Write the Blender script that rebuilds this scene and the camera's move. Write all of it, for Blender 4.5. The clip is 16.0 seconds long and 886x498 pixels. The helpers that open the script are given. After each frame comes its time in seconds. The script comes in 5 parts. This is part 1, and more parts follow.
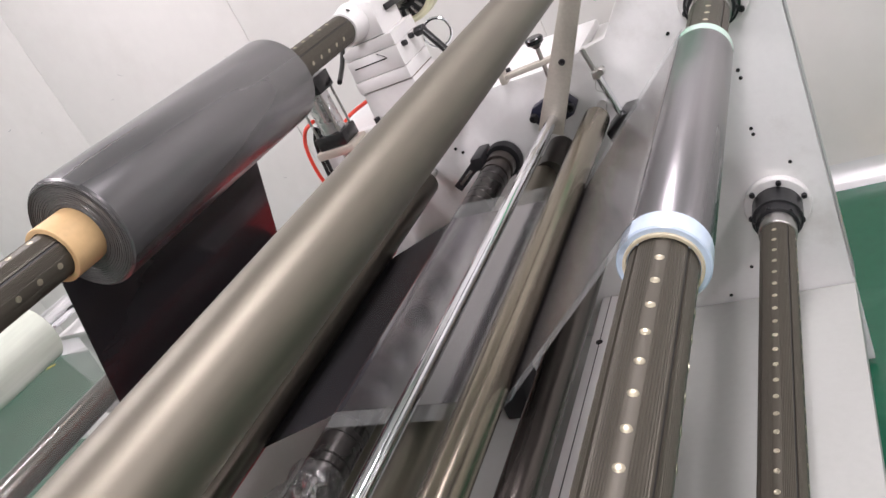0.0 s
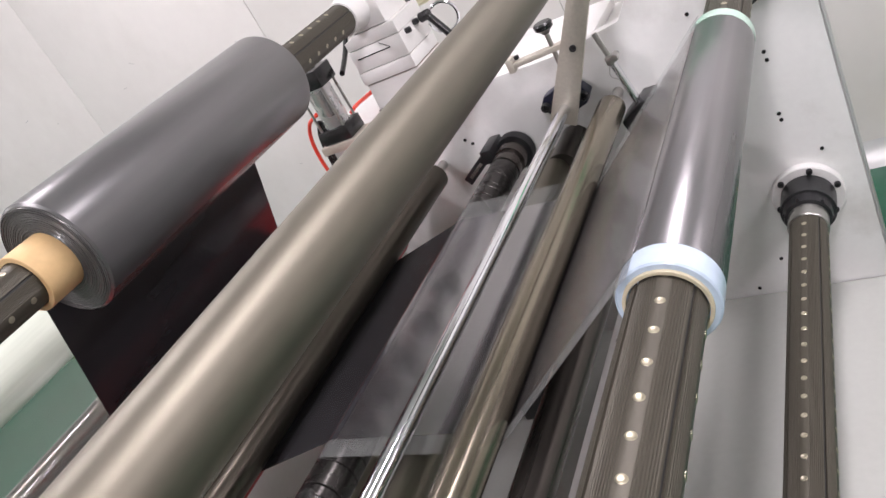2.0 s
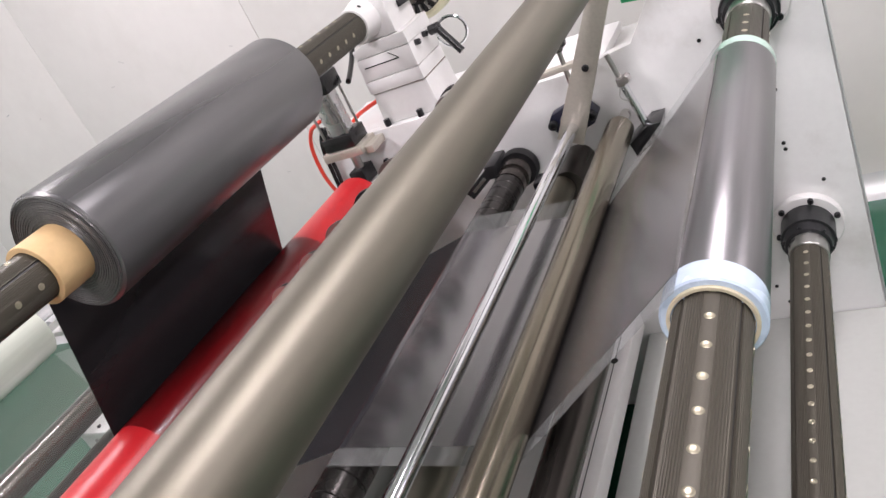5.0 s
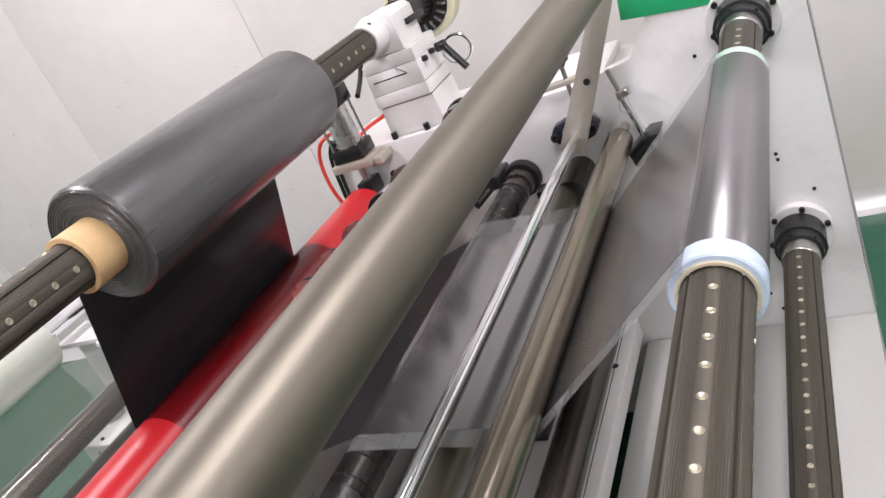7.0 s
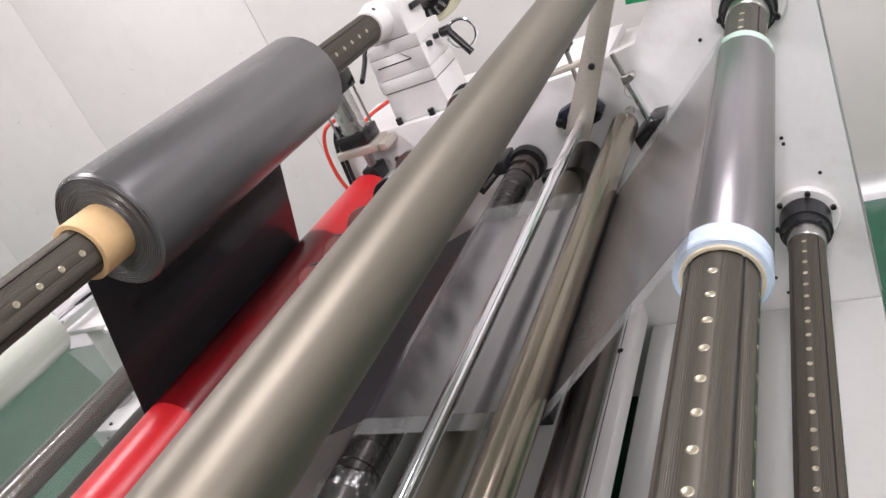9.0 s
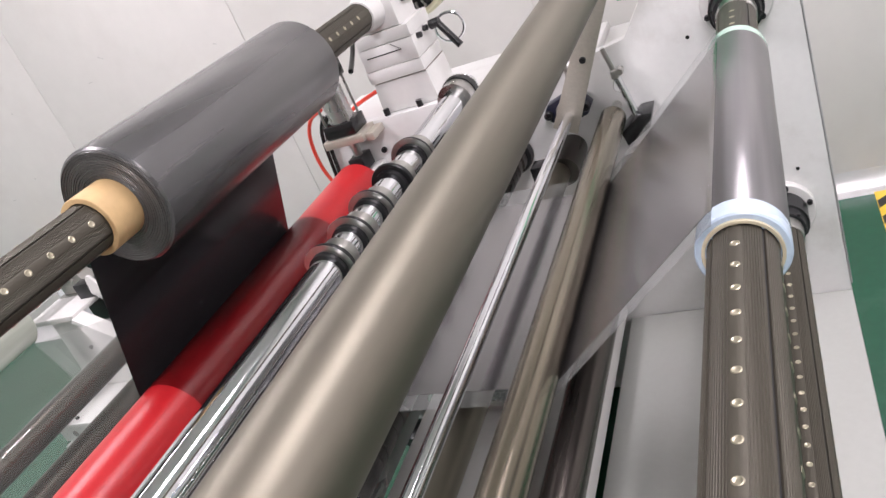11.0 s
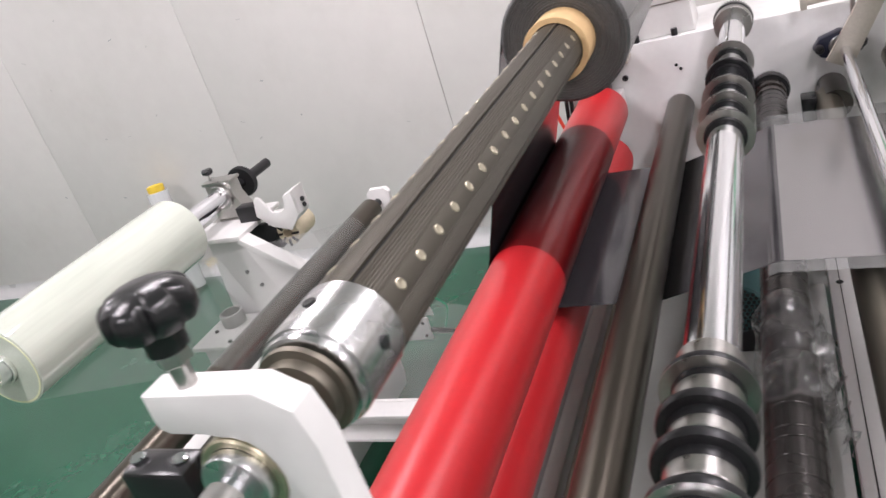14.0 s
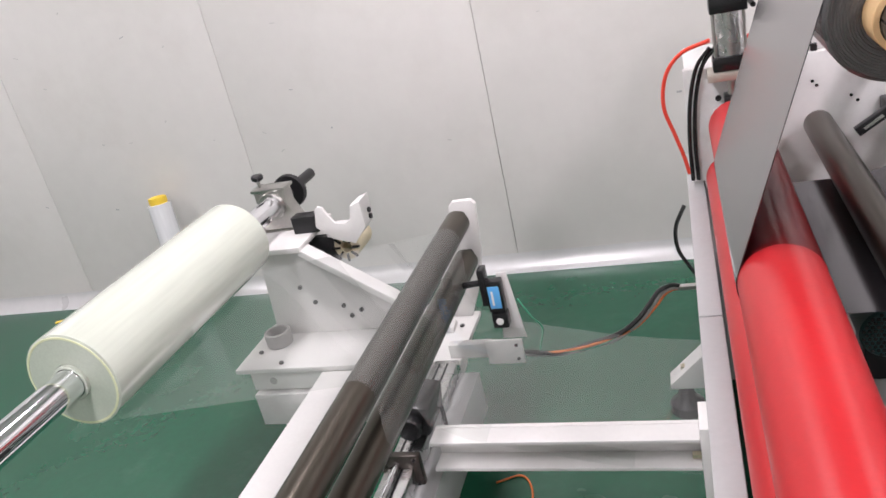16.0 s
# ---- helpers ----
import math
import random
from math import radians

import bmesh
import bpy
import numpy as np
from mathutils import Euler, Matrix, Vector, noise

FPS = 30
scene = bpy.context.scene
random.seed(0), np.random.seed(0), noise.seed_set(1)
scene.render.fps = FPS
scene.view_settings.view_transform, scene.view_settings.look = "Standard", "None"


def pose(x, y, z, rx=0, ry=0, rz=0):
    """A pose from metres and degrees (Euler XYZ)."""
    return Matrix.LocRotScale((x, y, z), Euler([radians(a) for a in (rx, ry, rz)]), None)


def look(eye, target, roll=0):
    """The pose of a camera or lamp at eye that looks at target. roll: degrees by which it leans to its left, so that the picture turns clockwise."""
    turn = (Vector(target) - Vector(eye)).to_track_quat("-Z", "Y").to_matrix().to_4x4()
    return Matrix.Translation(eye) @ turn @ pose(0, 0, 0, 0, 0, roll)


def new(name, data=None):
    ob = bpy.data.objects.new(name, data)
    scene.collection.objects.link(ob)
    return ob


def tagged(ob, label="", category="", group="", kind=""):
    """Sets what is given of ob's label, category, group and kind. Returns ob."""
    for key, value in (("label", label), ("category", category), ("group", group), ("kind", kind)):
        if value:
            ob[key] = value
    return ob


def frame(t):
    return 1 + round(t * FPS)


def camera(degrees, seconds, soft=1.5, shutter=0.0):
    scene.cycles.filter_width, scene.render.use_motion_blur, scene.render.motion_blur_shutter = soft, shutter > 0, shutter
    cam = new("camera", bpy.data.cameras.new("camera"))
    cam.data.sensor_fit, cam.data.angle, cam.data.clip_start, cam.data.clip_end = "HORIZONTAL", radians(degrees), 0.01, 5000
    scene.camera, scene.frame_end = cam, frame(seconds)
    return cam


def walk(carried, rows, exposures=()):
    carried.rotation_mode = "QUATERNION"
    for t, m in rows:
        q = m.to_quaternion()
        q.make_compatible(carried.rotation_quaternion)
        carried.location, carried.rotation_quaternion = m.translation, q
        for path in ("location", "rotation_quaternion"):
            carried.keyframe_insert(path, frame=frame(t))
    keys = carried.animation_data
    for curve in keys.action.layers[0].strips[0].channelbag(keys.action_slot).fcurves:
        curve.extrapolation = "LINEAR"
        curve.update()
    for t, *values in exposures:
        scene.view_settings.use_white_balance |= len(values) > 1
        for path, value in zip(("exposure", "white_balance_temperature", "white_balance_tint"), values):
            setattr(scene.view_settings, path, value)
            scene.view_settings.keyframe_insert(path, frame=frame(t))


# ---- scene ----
cam = camera(59.09, 16.0, shutter=0.25)
PATH = [
    (0, (-0.0091, -0.0355, 1.4957), (-0.9890, 1.5144, 0.6971), -27.16),
    (0.5, (-0.0057, 0.0263, 1.4941), (-1.0074, 1.5555, 0.6829), -27.48),
    (1, (0.0006, 0.0740, 1.4915), (-1.0249, 1.5825, 0.6712), -28.31),
    (1.5, (0.0025, 0.0972, 1.4972), (-1.0524, 1.5820, 0.6710), -29.52),
    (2, (0.0085, 0.0870, 1.4957), (-1.0569, 1.5632, 0.6683), -29.84),
    (2.5, (0.0133, 0.0780, 1.4951), (-1.0480, 1.5527, 0.6517), -29.48),
    (3, (0.0138, 0.0689, 1.4958), (-1.0402, 1.5487, 0.6595), -28.87),
    (3.5, (-0.0207, 0.0818, 1.4919), (-1.0647, 1.5662, 0.6514), -28.09),
    (4, (-0.0560, 0.0825, 1.5045), (-1.0892, 1.5854, 0.6570), -26.87),
    (4.5, (-0.0614, 0.0787, 1.5144), (-1.0686, 1.5902, 0.6773), -26.39),
    (7, (-0.0701, -0.0266, 1.5122), (-1.0282, 1.5497, 0.7393), -25.30),
    (7.5, (-0.0744, -0.0221, 1.5126), (-1.0365, 1.5478, 0.7318), -25.47),
    (8, (-0.0740, -0.0356, 1.5032), (-1.0401, 1.5325, 0.7237), -25.62),
    (8.5, (-0.0624, -0.0305, 1.5083), (-1.0415, 1.5230, 0.7158), -25.82),
    (11, (-0.1419, -0.0892, 1.5235), (-1.0109, 1.5067, 0.6883), -23.66),
    (11.5, (-0.1656, -0.1892, 1.5271), (-0.9759, 1.4369, 0.6910), -22.56),
    (12, (-0.2581, -0.2753, 1.5203), (-1.0192, 1.3771, 0.6895), -22.96),
    (12.5, (-0.3675, -0.3137, 1.5138), (-1.0995, 1.3559, 0.6913), -22.36),
    (13, (-0.4269, -0.3248, 1.5135), (-1.2651, 1.3023, 0.7074), -20.59),
    (13.5, (-0.5856, -0.3619, 1.5084), (-1.4748, 1.2404, 0.7073), -19.96),
    (14, (-0.7732, -0.4183, 1.5157), (-1.6002, 1.2136, 0.7075), -17.99),
    (14.5, (-0.9374, -0.3886, 1.5114), (-1.7323, 1.2555, 0.6959), -16.26),
    (15, (-1.0569, -0.3780, 1.5127), (-1.8081, 1.2871, 0.6985), -15.47),
    (15.5, (-1.2565, -0.4229, 1.4979), (-1.8830, 1.3035, 0.7061), -14.16),
    (16, (-1.3413, -0.4691, 1.5106), (-1.9558, 1.2733, 0.7447), -13.08),
]
walk(cam, [(t, look(eye, target, roll)) for t, eye, target, roll in PATH])

# ---- light ----
world = bpy.data.worlds.new("world")
scene.world = world
world.use_nodes = True
world.node_tree.nodes["Background"].inputs[0].default_value = (0.9, 0.95, 1.0, 1)
world.node_tree.nodes["Background"].inputs[1].default_value = 0.012
scene.view_settings.exposure = 0.0

LAMP_ROWS = [(x, y) for x in (-5.2, -2.3, 0.2, 2.6) for y in (-2.6, -0.4, 1.5)]
CEILING = 3.0
for lx, ly in LAMP_ROWS:
    lamp = bpy.data.lights.new("panel_lamp", "AREA")
    lamp.shape, lamp.size, lamp.size_y, lamp.energy = "RECTANGLE", 0.28, 1.15, 34.0
    lamp.color = (1.0, 0.905, 0.985)
    new("panel_lamp", lamp).matrix_world = pose(lx, ly, CEILING - 0.07)


# ---- materials ----
def material(name, colour, rough=0.5, metal=0.0, vary=0.12, scale=6.0, fine=90.0, bump=0.08, coat=0.0, dirt=None, dirt_amount=0.0,
             stretch=(1, 1, 1), rough_vary=0.1, spec=0.5, by_object=0.0):
    m = bpy.data.materials.new(name)
    m.use_nodes = True
    nt = m.node_tree
    nodes, links = nt.nodes, nt.links
    bsdf = nodes["Principled BSDF"]
    co = nodes.new("ShaderNodeTexCoord")
    mp = nodes.new("ShaderNodeMapping")
    mp.inputs["Scale"].default_value = stretch
    links.new(co.outputs["Object"], mp.inputs["Vector"])
    big = nodes.new("ShaderNodeTexNoise")
    big.inputs["Scale"].default_value, big.inputs["Detail"].default_value = scale, 5
    links.new(mp.outputs[0], big.inputs["Vector"])
    small = nodes.new("ShaderNodeTexNoise")
    small.inputs["Scale"].default_value, small.inputs["Detail"].default_value = fine, 3
    links.new(mp.outputs[0], small.inputs["Vector"])
    add = nodes.new("ShaderNodeMath")
    add.operation = "ADD"
    links.new(big.outputs["Fac"], add.inputs[0])
    links.new(small.outputs["Fac"], add.inputs[1])
    ramp = nodes.new("ShaderNodeMapRange")
    ramp.inputs["From Min"].default_value, ramp.inputs["From Max"].default_value = 0.6, 1.4
    ramp.inputs["To Min"].default_value, ramp.inputs["To Max"].default_value = 1 - vary, 1 + vary
    links.new(add.outputs[0], ramp.inputs["Value"])
    mul = nodes.new("ShaderNodeVectorMath")
    mul.operation = "SCALE"
    mul.inputs[0].default_value = colour
    links.new(ramp.outputs[0], mul.inputs["Scale"])
    out = mul.outputs[0]
    if by_object:
        info = nodes.new("ShaderNodeObjectInfo")
        r2 = nodes.new("ShaderNodeMapRange")
        r2.inputs["To Min"].default_value, r2.inputs["To Max"].default_value = 1 - by_object, 1 + by_object
        links.new(info.outputs["Random"], r2.inputs["Value"])
        m2 = nodes.new("ShaderNodeVectorMath")
        m2.operation = "SCALE"
        links.new(out, m2.inputs[0])
        links.new(r2.outputs[0], m2.inputs["Scale"])
        out = m2.outputs[0]
    if dirt:
        dn = nodes.new("ShaderNodeTexNoise")
        dn.inputs["Scale"].default_value, dn.inputs["Detail"].default_value = scale * 0.7 + 1.3, 8
        dn.inputs["Roughness"].default_value = 0.65
        links.new(co.outputs["Object"], dn.inputs["Vector"])
        dr = nodes.new("ShaderNodeMapRange")
        dr.inputs["From Min"].default_value, dr.inputs["From Max"].default_value = 0.52, 0.75
        dr.inputs["To Max"].default_value = dirt_amount
        links.new(dn.outputs["Fac"], dr.inputs["Value"])
        mix = nodes.new("ShaderNodeMix")
        mix.data_type = "RGBA"
        mix.inputs["B"].default_value = (*dirt, 1)
        links.new(dr.outputs[0], mix.inputs["Factor"])
        links.new(out, mix.inputs["A"])
        out = mix.outputs["Result"]
    links.new(out, bsdf.inputs["Base Color"])
    rr = nodes.new("ShaderNodeMapRange")
    rr.inputs["To Min"].default_value, rr.inputs["To Max"].default_value = max(0.02, rough - rough_vary), min(1, rough + rough_vary)
    links.new(big.outputs["Fac"], rr.inputs["Value"])
    links.new(rr.outputs[0], bsdf.inputs["Roughness"])
    bsdf.inputs["Metallic"].default_value = metal
    bsdf.inputs["Specular IOR Level"].default_value = spec
    bsdf.inputs["Coat Weight"].default_value = coat
    bsdf.inputs["Coat Roughness"].default_value = 0.12
    if bump:
        bp = nodes.new("ShaderNodeBump")
        bp.inputs["Strength"].default_value, bp.inputs["Distance"].default_value = bump, 0.002
        links.new(small.outputs["Fac"], bp.inputs["Height"])
        links.new(bp.outputs[0], bsdf.inputs["Normal"])
    return m


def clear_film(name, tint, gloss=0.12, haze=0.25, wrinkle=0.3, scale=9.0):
    """Thin clear plastic: mostly see-through, a little milky, glossy."""
    m = bpy.data.materials.new(name)
    m.use_nodes = True
    nodes, links = m.node_tree.nodes, m.node_tree.links
    nodes.remove(nodes["Principled BSDF"])
    out = nodes["Material Output"]
    clear = nodes.new("ShaderNodeBsdfTransparent")
    clear.inputs[0].default_value = (*tint, 1)
    milky = nodes.new("ShaderNodeBsdfDiffuse")
    milky.inputs[0].default_value = (0.8, 0.82, 0.8, 1)
    shine = nodes.new("ShaderNodeBsdfGlossy")
    shine.inputs["Roughness"].default_value = gloss
    co = nodes.new("ShaderNodeTexCoord")
    nz = nodes.new("ShaderNodeTexNoise")
    nz.inputs["Scale"].default_value, nz.inputs["Detail"].default_value = scale, 4
    links.new(co.outputs["Object"], nz.inputs["Vector"])
    bp = nodes.new("ShaderNodeBump")
    bp.inputs["Strength"].default_value, bp.inputs["Distance"].default_value = wrinkle, 0.01
    links.new(nz.outputs["Fac"], bp.inputs["Height"])
    links.new(bp.outputs[0], shine.inputs["Normal"])
    a = nodes.new("ShaderNodeMixShader")
    a.inputs[0].default_value = haze
    links.new(clear.outputs[0], a.inputs[1])
    links.new(milky.outputs[0], a.inputs[2])
    face = nodes.new("ShaderNodeLayerWeight")
    face.inputs["Blend"].default_value = 0.25
    links.new(bp.outputs[0], face.inputs["Normal"])
    fres = nodes.new("ShaderNodeMapRange")
    fres.inputs["To Min"].default_value, fres.inputs["To Max"].default_value = 0.05, 0.55
    links.new(face.outputs["Fresnel"], fres.inputs["Value"])
    b = nodes.new("ShaderNodeMixShader")
    links.new(fres.outputs[0], b.inputs[0])
    links.new(a.outputs[0], b.inputs[1])
    links.new(shine.outputs[0], b.inputs[2])
    links.new(b.outputs[0], out.inputs["Surface"])
    return m


LENGTHWISE = (1, 0.06, 1)
M_WALL = material("wall panel paint", (0.71, 0.69, 0.665), 0.45, vary=0.03, scale=1.2, fine=14, bump=0.03, dirt=(0.45, 0.42, 0.36), dirt_amount=0.16)
M_SEAM = material("panel joint", (0.56, 0.55, 0.53), 0.7, vary=0.1)
M_FLOOR = material("green epoxy floor", (0.009, 0.088, 0.046), 0.24, vary=0.1, scale=1.5, fine=30, bump=0.03, coat=0.25, dirt=(0.1, 0.24, 0.17), dirt_amount=0.25)
M_CEIL = material("ceiling panel", (0.72, 0.72, 0.7), 0.6, vary=0.03)
M_PAINT = material("white machine paint", (0.77, 0.765, 0.755), 0.36, vary=0.03, scale=4, fine=60, bump=0.05, dirt=(0.36, 0.33, 0.28), dirt_amount=0.42)
M_PAINT2 = material("clean white paint", (0.71, 0.70, 0.685), 0.4, vary=0.03, scale=8, fine=80, bump=0.05, dirt=(0.5, 0.47, 0.42), dirt_amount=0.15)
M_DECK = material("pale grey painted deck", (0.45, 0.46, 0.435), 0.33, vary=0.04, scale=3, fine=60, bump=0.04, dirt=(0.42, 0.42, 0.38), dirt_amount=0.25)
M_ROLLER = material("hard anodised roller", (0.203, 0.185, 0.15), 0.47, metal=0.92, vary=0.12, scale=5, fine=60, bump=0.05, stretch=LENGTHWISE, rough_vary=0.05)
M_COVE = material("pale cove", (0.62, 0.62, 0.62), 0.3, metal=0.2, vary=0.05, scale=2, fine=20, bump=0.02)
M_DARKROLL = material("dark anodised roller", (0.085, 0.074, 0.067), 0.28, metal=0.8, vary=0.12, scale=5, fine=60, bump=0.05, stretch=LENGTHWISE, rough_vary=0.05)
M_SHAFT = material("dark anodised air shaft", (0.074, 0.066, 0.051), 0.46, metal=0.45, vary=0.15, scale=8, fine=160, bump=0.1, stretch=LENGTHWISE)
M_KNIFE = material("black oxide knife ring", (0.04, 0.037, 0.035), 0.27, metal=0.7, vary=0.2, scale=7, fine=120, bump=0.05, rough_vary=0.06)
M_IDLER = material("dark brown anodised roller", (0.085, 0.075, 0.06), 0.3, metal=0.8, vary=0.12, scale=5, fine=60, bump=0.05, stretch=LENGTHWISE, rough_vary=0.05)
M_GUIDE = material("worn anodised roller", (0.26, 0.23, 0.18), 0.24, metal=0.9, vary=0.18, scale=9, fine=90, bump=0.06, stretch=(1, 0.03, 1), rough_vary=0.08)
M_GROOVE = material("black rubber", (0.012, 0.012, 0.013), 0.5, vary=0.2)
M_BUTTON = material("bright lug", (0.46, 0.42, 0.32), 0.35, metal=0.9, vary=0.15, fine=300)
M_CHROME = material("chromed steel", (0.82, 0.83, 0.86), 0.1, metal=1.0, vary=0.06, scale=10, fine=120, bump=0.02, stretch=LENGTHWISE, rough_vary=0.04)
M_STEEL = material("ground steel", (0.5, 0.49, 0.47), 0.3, metal=1.0, vary=0.1, scale=14, fine=180, bump=0.06)
M_NICKEL = material("nickel plated flat bar", (0.52, 0.485, 0.42), 0.42, metal=0.45, vary=0.1, scale=9, fine=150, bump=0.05)
M_ALU = material("machined aluminium", (0.66, 0.66, 0.66), 0.27, metal=1.0, vary=0.08, scale=20, fine=220, bump=0.04)
M_BLACKSTEEL = material("blackened steel", (0.03, 0.03, 0.032), 0.34, metal=0.5, vary=0.2, scale=20, fine=200, bump=0.1)
M_BLACK = material("black plastic", (0.012, 0.012, 0.013), 0.25, vary=0.1, scale=20, fine=150, bump=0.02, spec=0.5, rough_vary=0.04)
M_FOIL = material("dark grey film", (0.06, 0.058, 0.064), 0.19, metal=0.5, vary=0.1, scale=5, fine=30, bump=0.03, coat=0.25, stretch=(1, 0.25, 1), rough_vary=0.08, spec=0.7)
# Paler copy of the dark film; on the cut span it carries bright reflections.
M_FOILPALE = material("paler grey film", (0.32, 0.312, 0.32), 0.2, metal=0.92, vary=0.05, scale=4, fine=24, bump=0.02, stretch=(1, 0.3, 1), rough_vary=0.03)
M_WOUND = material("wound film on roll", (0.148, 0.146, 0.148), 0.28, metal=0.6, vary=0.12, scale=4, fine=40, bump=0.03, stretch=LENGTHWISE, rough_vary=0.07)
M_ROLLEND = material("edge of wound film", (0.1, 0.097, 0.095), 0.32, metal=0.3, vary=0.35, scale=16, fine=260, bump=0.4, coat=0.3)
M_REWOUND = material("grey film on rewind roll", (0.25, 0.242, 0.25), 0.29, metal=0.8, vary=0.22, scale=16, fine=60, bump=0.03, stretch=(1, 0.03, 1), rough_vary=0.1)
M_CARD = material("cardboard core", (0.62, 0.42, 0.21), 0.6, vary=0.07, scale=20, fine=120, bump=0.1)
M_CARDDIRTY = material("pale core edge", (0.6, 0.53, 0.38), 0.6, vary=0.1)
M_CARDPALE = material("cream plastic", (0.72, 0.7, 0.5), 0.4, vary=0.05)
M_RUST = material("rusty joint", (0.2, 0.16, 0.11), 0.7, vary=0.5, scale=40)
M_RED = material("red rubber", (0.45, 0.013, 0.018), 0.34, spec=0.5, vary=0.06, scale=5, fine=120, bump=0.03, dirt=(0.36, 0.03, 0.035), dirt_amount=0.3, rough_vary=0.04)
M_REDTUBE = material("red air hose", (0.85, 0.07, 0.04), 0.3, vary=0.05)
M_CREAM = material("wound clear film", (0.56, 0.60, 0.52), 0.1, vary=0.1, scale=12, fine=60, bump=0.015, coat=1.0, stretch=LENGTHWISE, rough_vary=0.05)
M_CREAM.node_tree.nodes["Principled BSDF"].inputs["Coat Roughness"].default_value = 0.04
M_CREAMRIM = material("yellowish film edge", (0.72, 0.75, 0.5), 0.3, vary=0.08)
M_CREAMEND = material("edge of clear film", (0.5, 0.55, 0.46), 0.35, vary=0.08, scale=10, fine=160, bump=0.1)
M_RIM = material("bluish edge of clear film", (0.52, 0.62, 0.75), 0.25, vary=0.08, scale=10, coat=0.3)
# Far rim is clear film; the green it reflects is painted into it.
M_RIMREFLECT = material("clear film edge with green reflection", (0.46, 0.63, 0.54), 0.25, vary=0.08, scale=10, coat=0.3)
M_WRAP = material("pale stretch wrap", (0.66, 0.67, 0.68), 0.22, vary=0.1, scale=14, coat=0.4, stretch=(1, 1, 0.06))
M_CLEAR = clear_film("clear film", (0.97, 0.985, 0.975), 0.06, 0.055, 0.08, 3.0)
# Dark see-through layer, used only to darken the red roller.
M_TINT = clear_film("dark see-through layer", (0.57, 0.55, 0.57), 0.2, 0.0, 0.05, 4.0)
M_CLEAREDGE = clear_film("clear film margin", (0.75, 0.76, 0.77), 0.1, 0.12, 0.15)
M_CRUMPLE = clear_film("crumpled clear trim", (0.95, 0.955, 0.96), 0.05, 0.015, 0.7, 22.0)
M_GREY = material("grey cable sheath", (0.33, 0.32, 0.31), 0.5, vary=0.1)
M_GREYPAINT = material("grey painted cover", (0.43, 0.435, 0.435), 0.38, vary=0.04, scale=4, dirt=(0.35, 0.34, 0.32), dirt_amount=0.25)
M_ORANGE = material("orange wire", (0.75, 0.2, 0.05), 0.45)
M_GREENWIRE = material("green wire", (0.05, 0.35, 0.2), 0.45)
M_BLUE = material("dark blue enamel", (0.012, 0.014, 0.032), 0.35, vary=0.3, scale=30, dirt=(0.02, 0.02, 0.02), dirt_amount=0.8)
M_LABEL = material("light blue label", (0.12, 0.42, 0.8), 0.4, vary=0.05)
M_GREENTAPE = material("green tape", (0.02, 0.42, 0.16), 0.35, vary=0.08)
M_YELLOW = material("yellow plastic", (0.85, 0.6, 0.06), 0.4, vary=0.06)
M_MESH = material("dark green guard", (0.015, 0.06, 0.06), 0.4, vary=0.15, bump=0.1)
M_BRASS = material("yellowed zinc", (0.55, 0.5, 0.36), 0.3, metal=0.9, vary=0.15, fine=200)
M_WHITE = material("white plastic", (0.8, 0.8, 0.78), 0.4, vary=0.03)
M_TAPE = material("hazard black", (0.02, 0.02, 0.02), 0.5)
M_GLOW = bpy.data.materials.new("lit diffuser")
M_GLOW.use_nodes = True
M_GLOW.node_tree.nodes["Principled BSDF"].inputs["Emission Color"].default_value = (1, 0.98, 0.95, 1)
M_GLOW.node_tree.nodes["Principled BSDF"].inputs["Emission Strength"].default_value = 6.0


# ---- mesh helpers ----
def smooth(bm, angle=35):
    for f in bm.faces:
        f.smooth = True
    for e in bm.edges:
        if len(e.link_faces) == 2 and e.calc_face_angle(0) > radians(angle):
            e.smooth = False
    return bm


def mesh_of(bm, name, mat):
    me = bpy.data.meshes.new(name)
    smooth(bm)
    bm.to_mesh(me)
    bm.free()
    me.materials.append(mat)
    return me


def thing(name, label, category, at=(0, 0, 0), group="", kind=""):
    ob = new(name)
    ob.location = at
    ob.empty_display_size = 0.05
    return tagged(ob, label, category, group, kind)


def part(name, bm, mat, parent, label=""):
    ob = new(name, mesh_of(bm, name, mat))
    ob.parent = parent
    if label:
        ob["label"] = label
    return ob


def solid(name, bm, mat, label, category, at=(0, 0, 0), group="", kind=""):
    ob = new(name, mesh_of(bm, name, mat))
    ob.location = at
    return tagged(ob, label, category, group, kind)


def box(x0, x1, y0, y1, z0, z1, bev=0.002, bm=None):
    own = bmesh.new()
    bmesh.ops.create_cube(own, size=1)
    bmesh.ops.scale(own, vec=(x1 - x0, y1 - y0, z1 - z0), verts=own.verts)
    bmesh.ops.translate(own, vec=((x0 + x1) / 2, (y0 + y1) / 2, (z0 + z1) / 2), verts=own.verts)
    if bev:
        bmesh.ops.bevel(own, geom=list(own.edges), offset=min(bev, (x1 - x0) * 0.3, (y1 - y0) * 0.3, (z1 - z0) * 0.3), segments=2, affect="EDGES", profile=0.5)
    return own if bm is None else merge(bm, own)


def merge(a, b):
    me = bpy.data.meshes.new("tmp")
    b.to_mesh(me)
    b.free()
    a.from_mesh(me)
    bpy.data.meshes.remove(me)
    return a


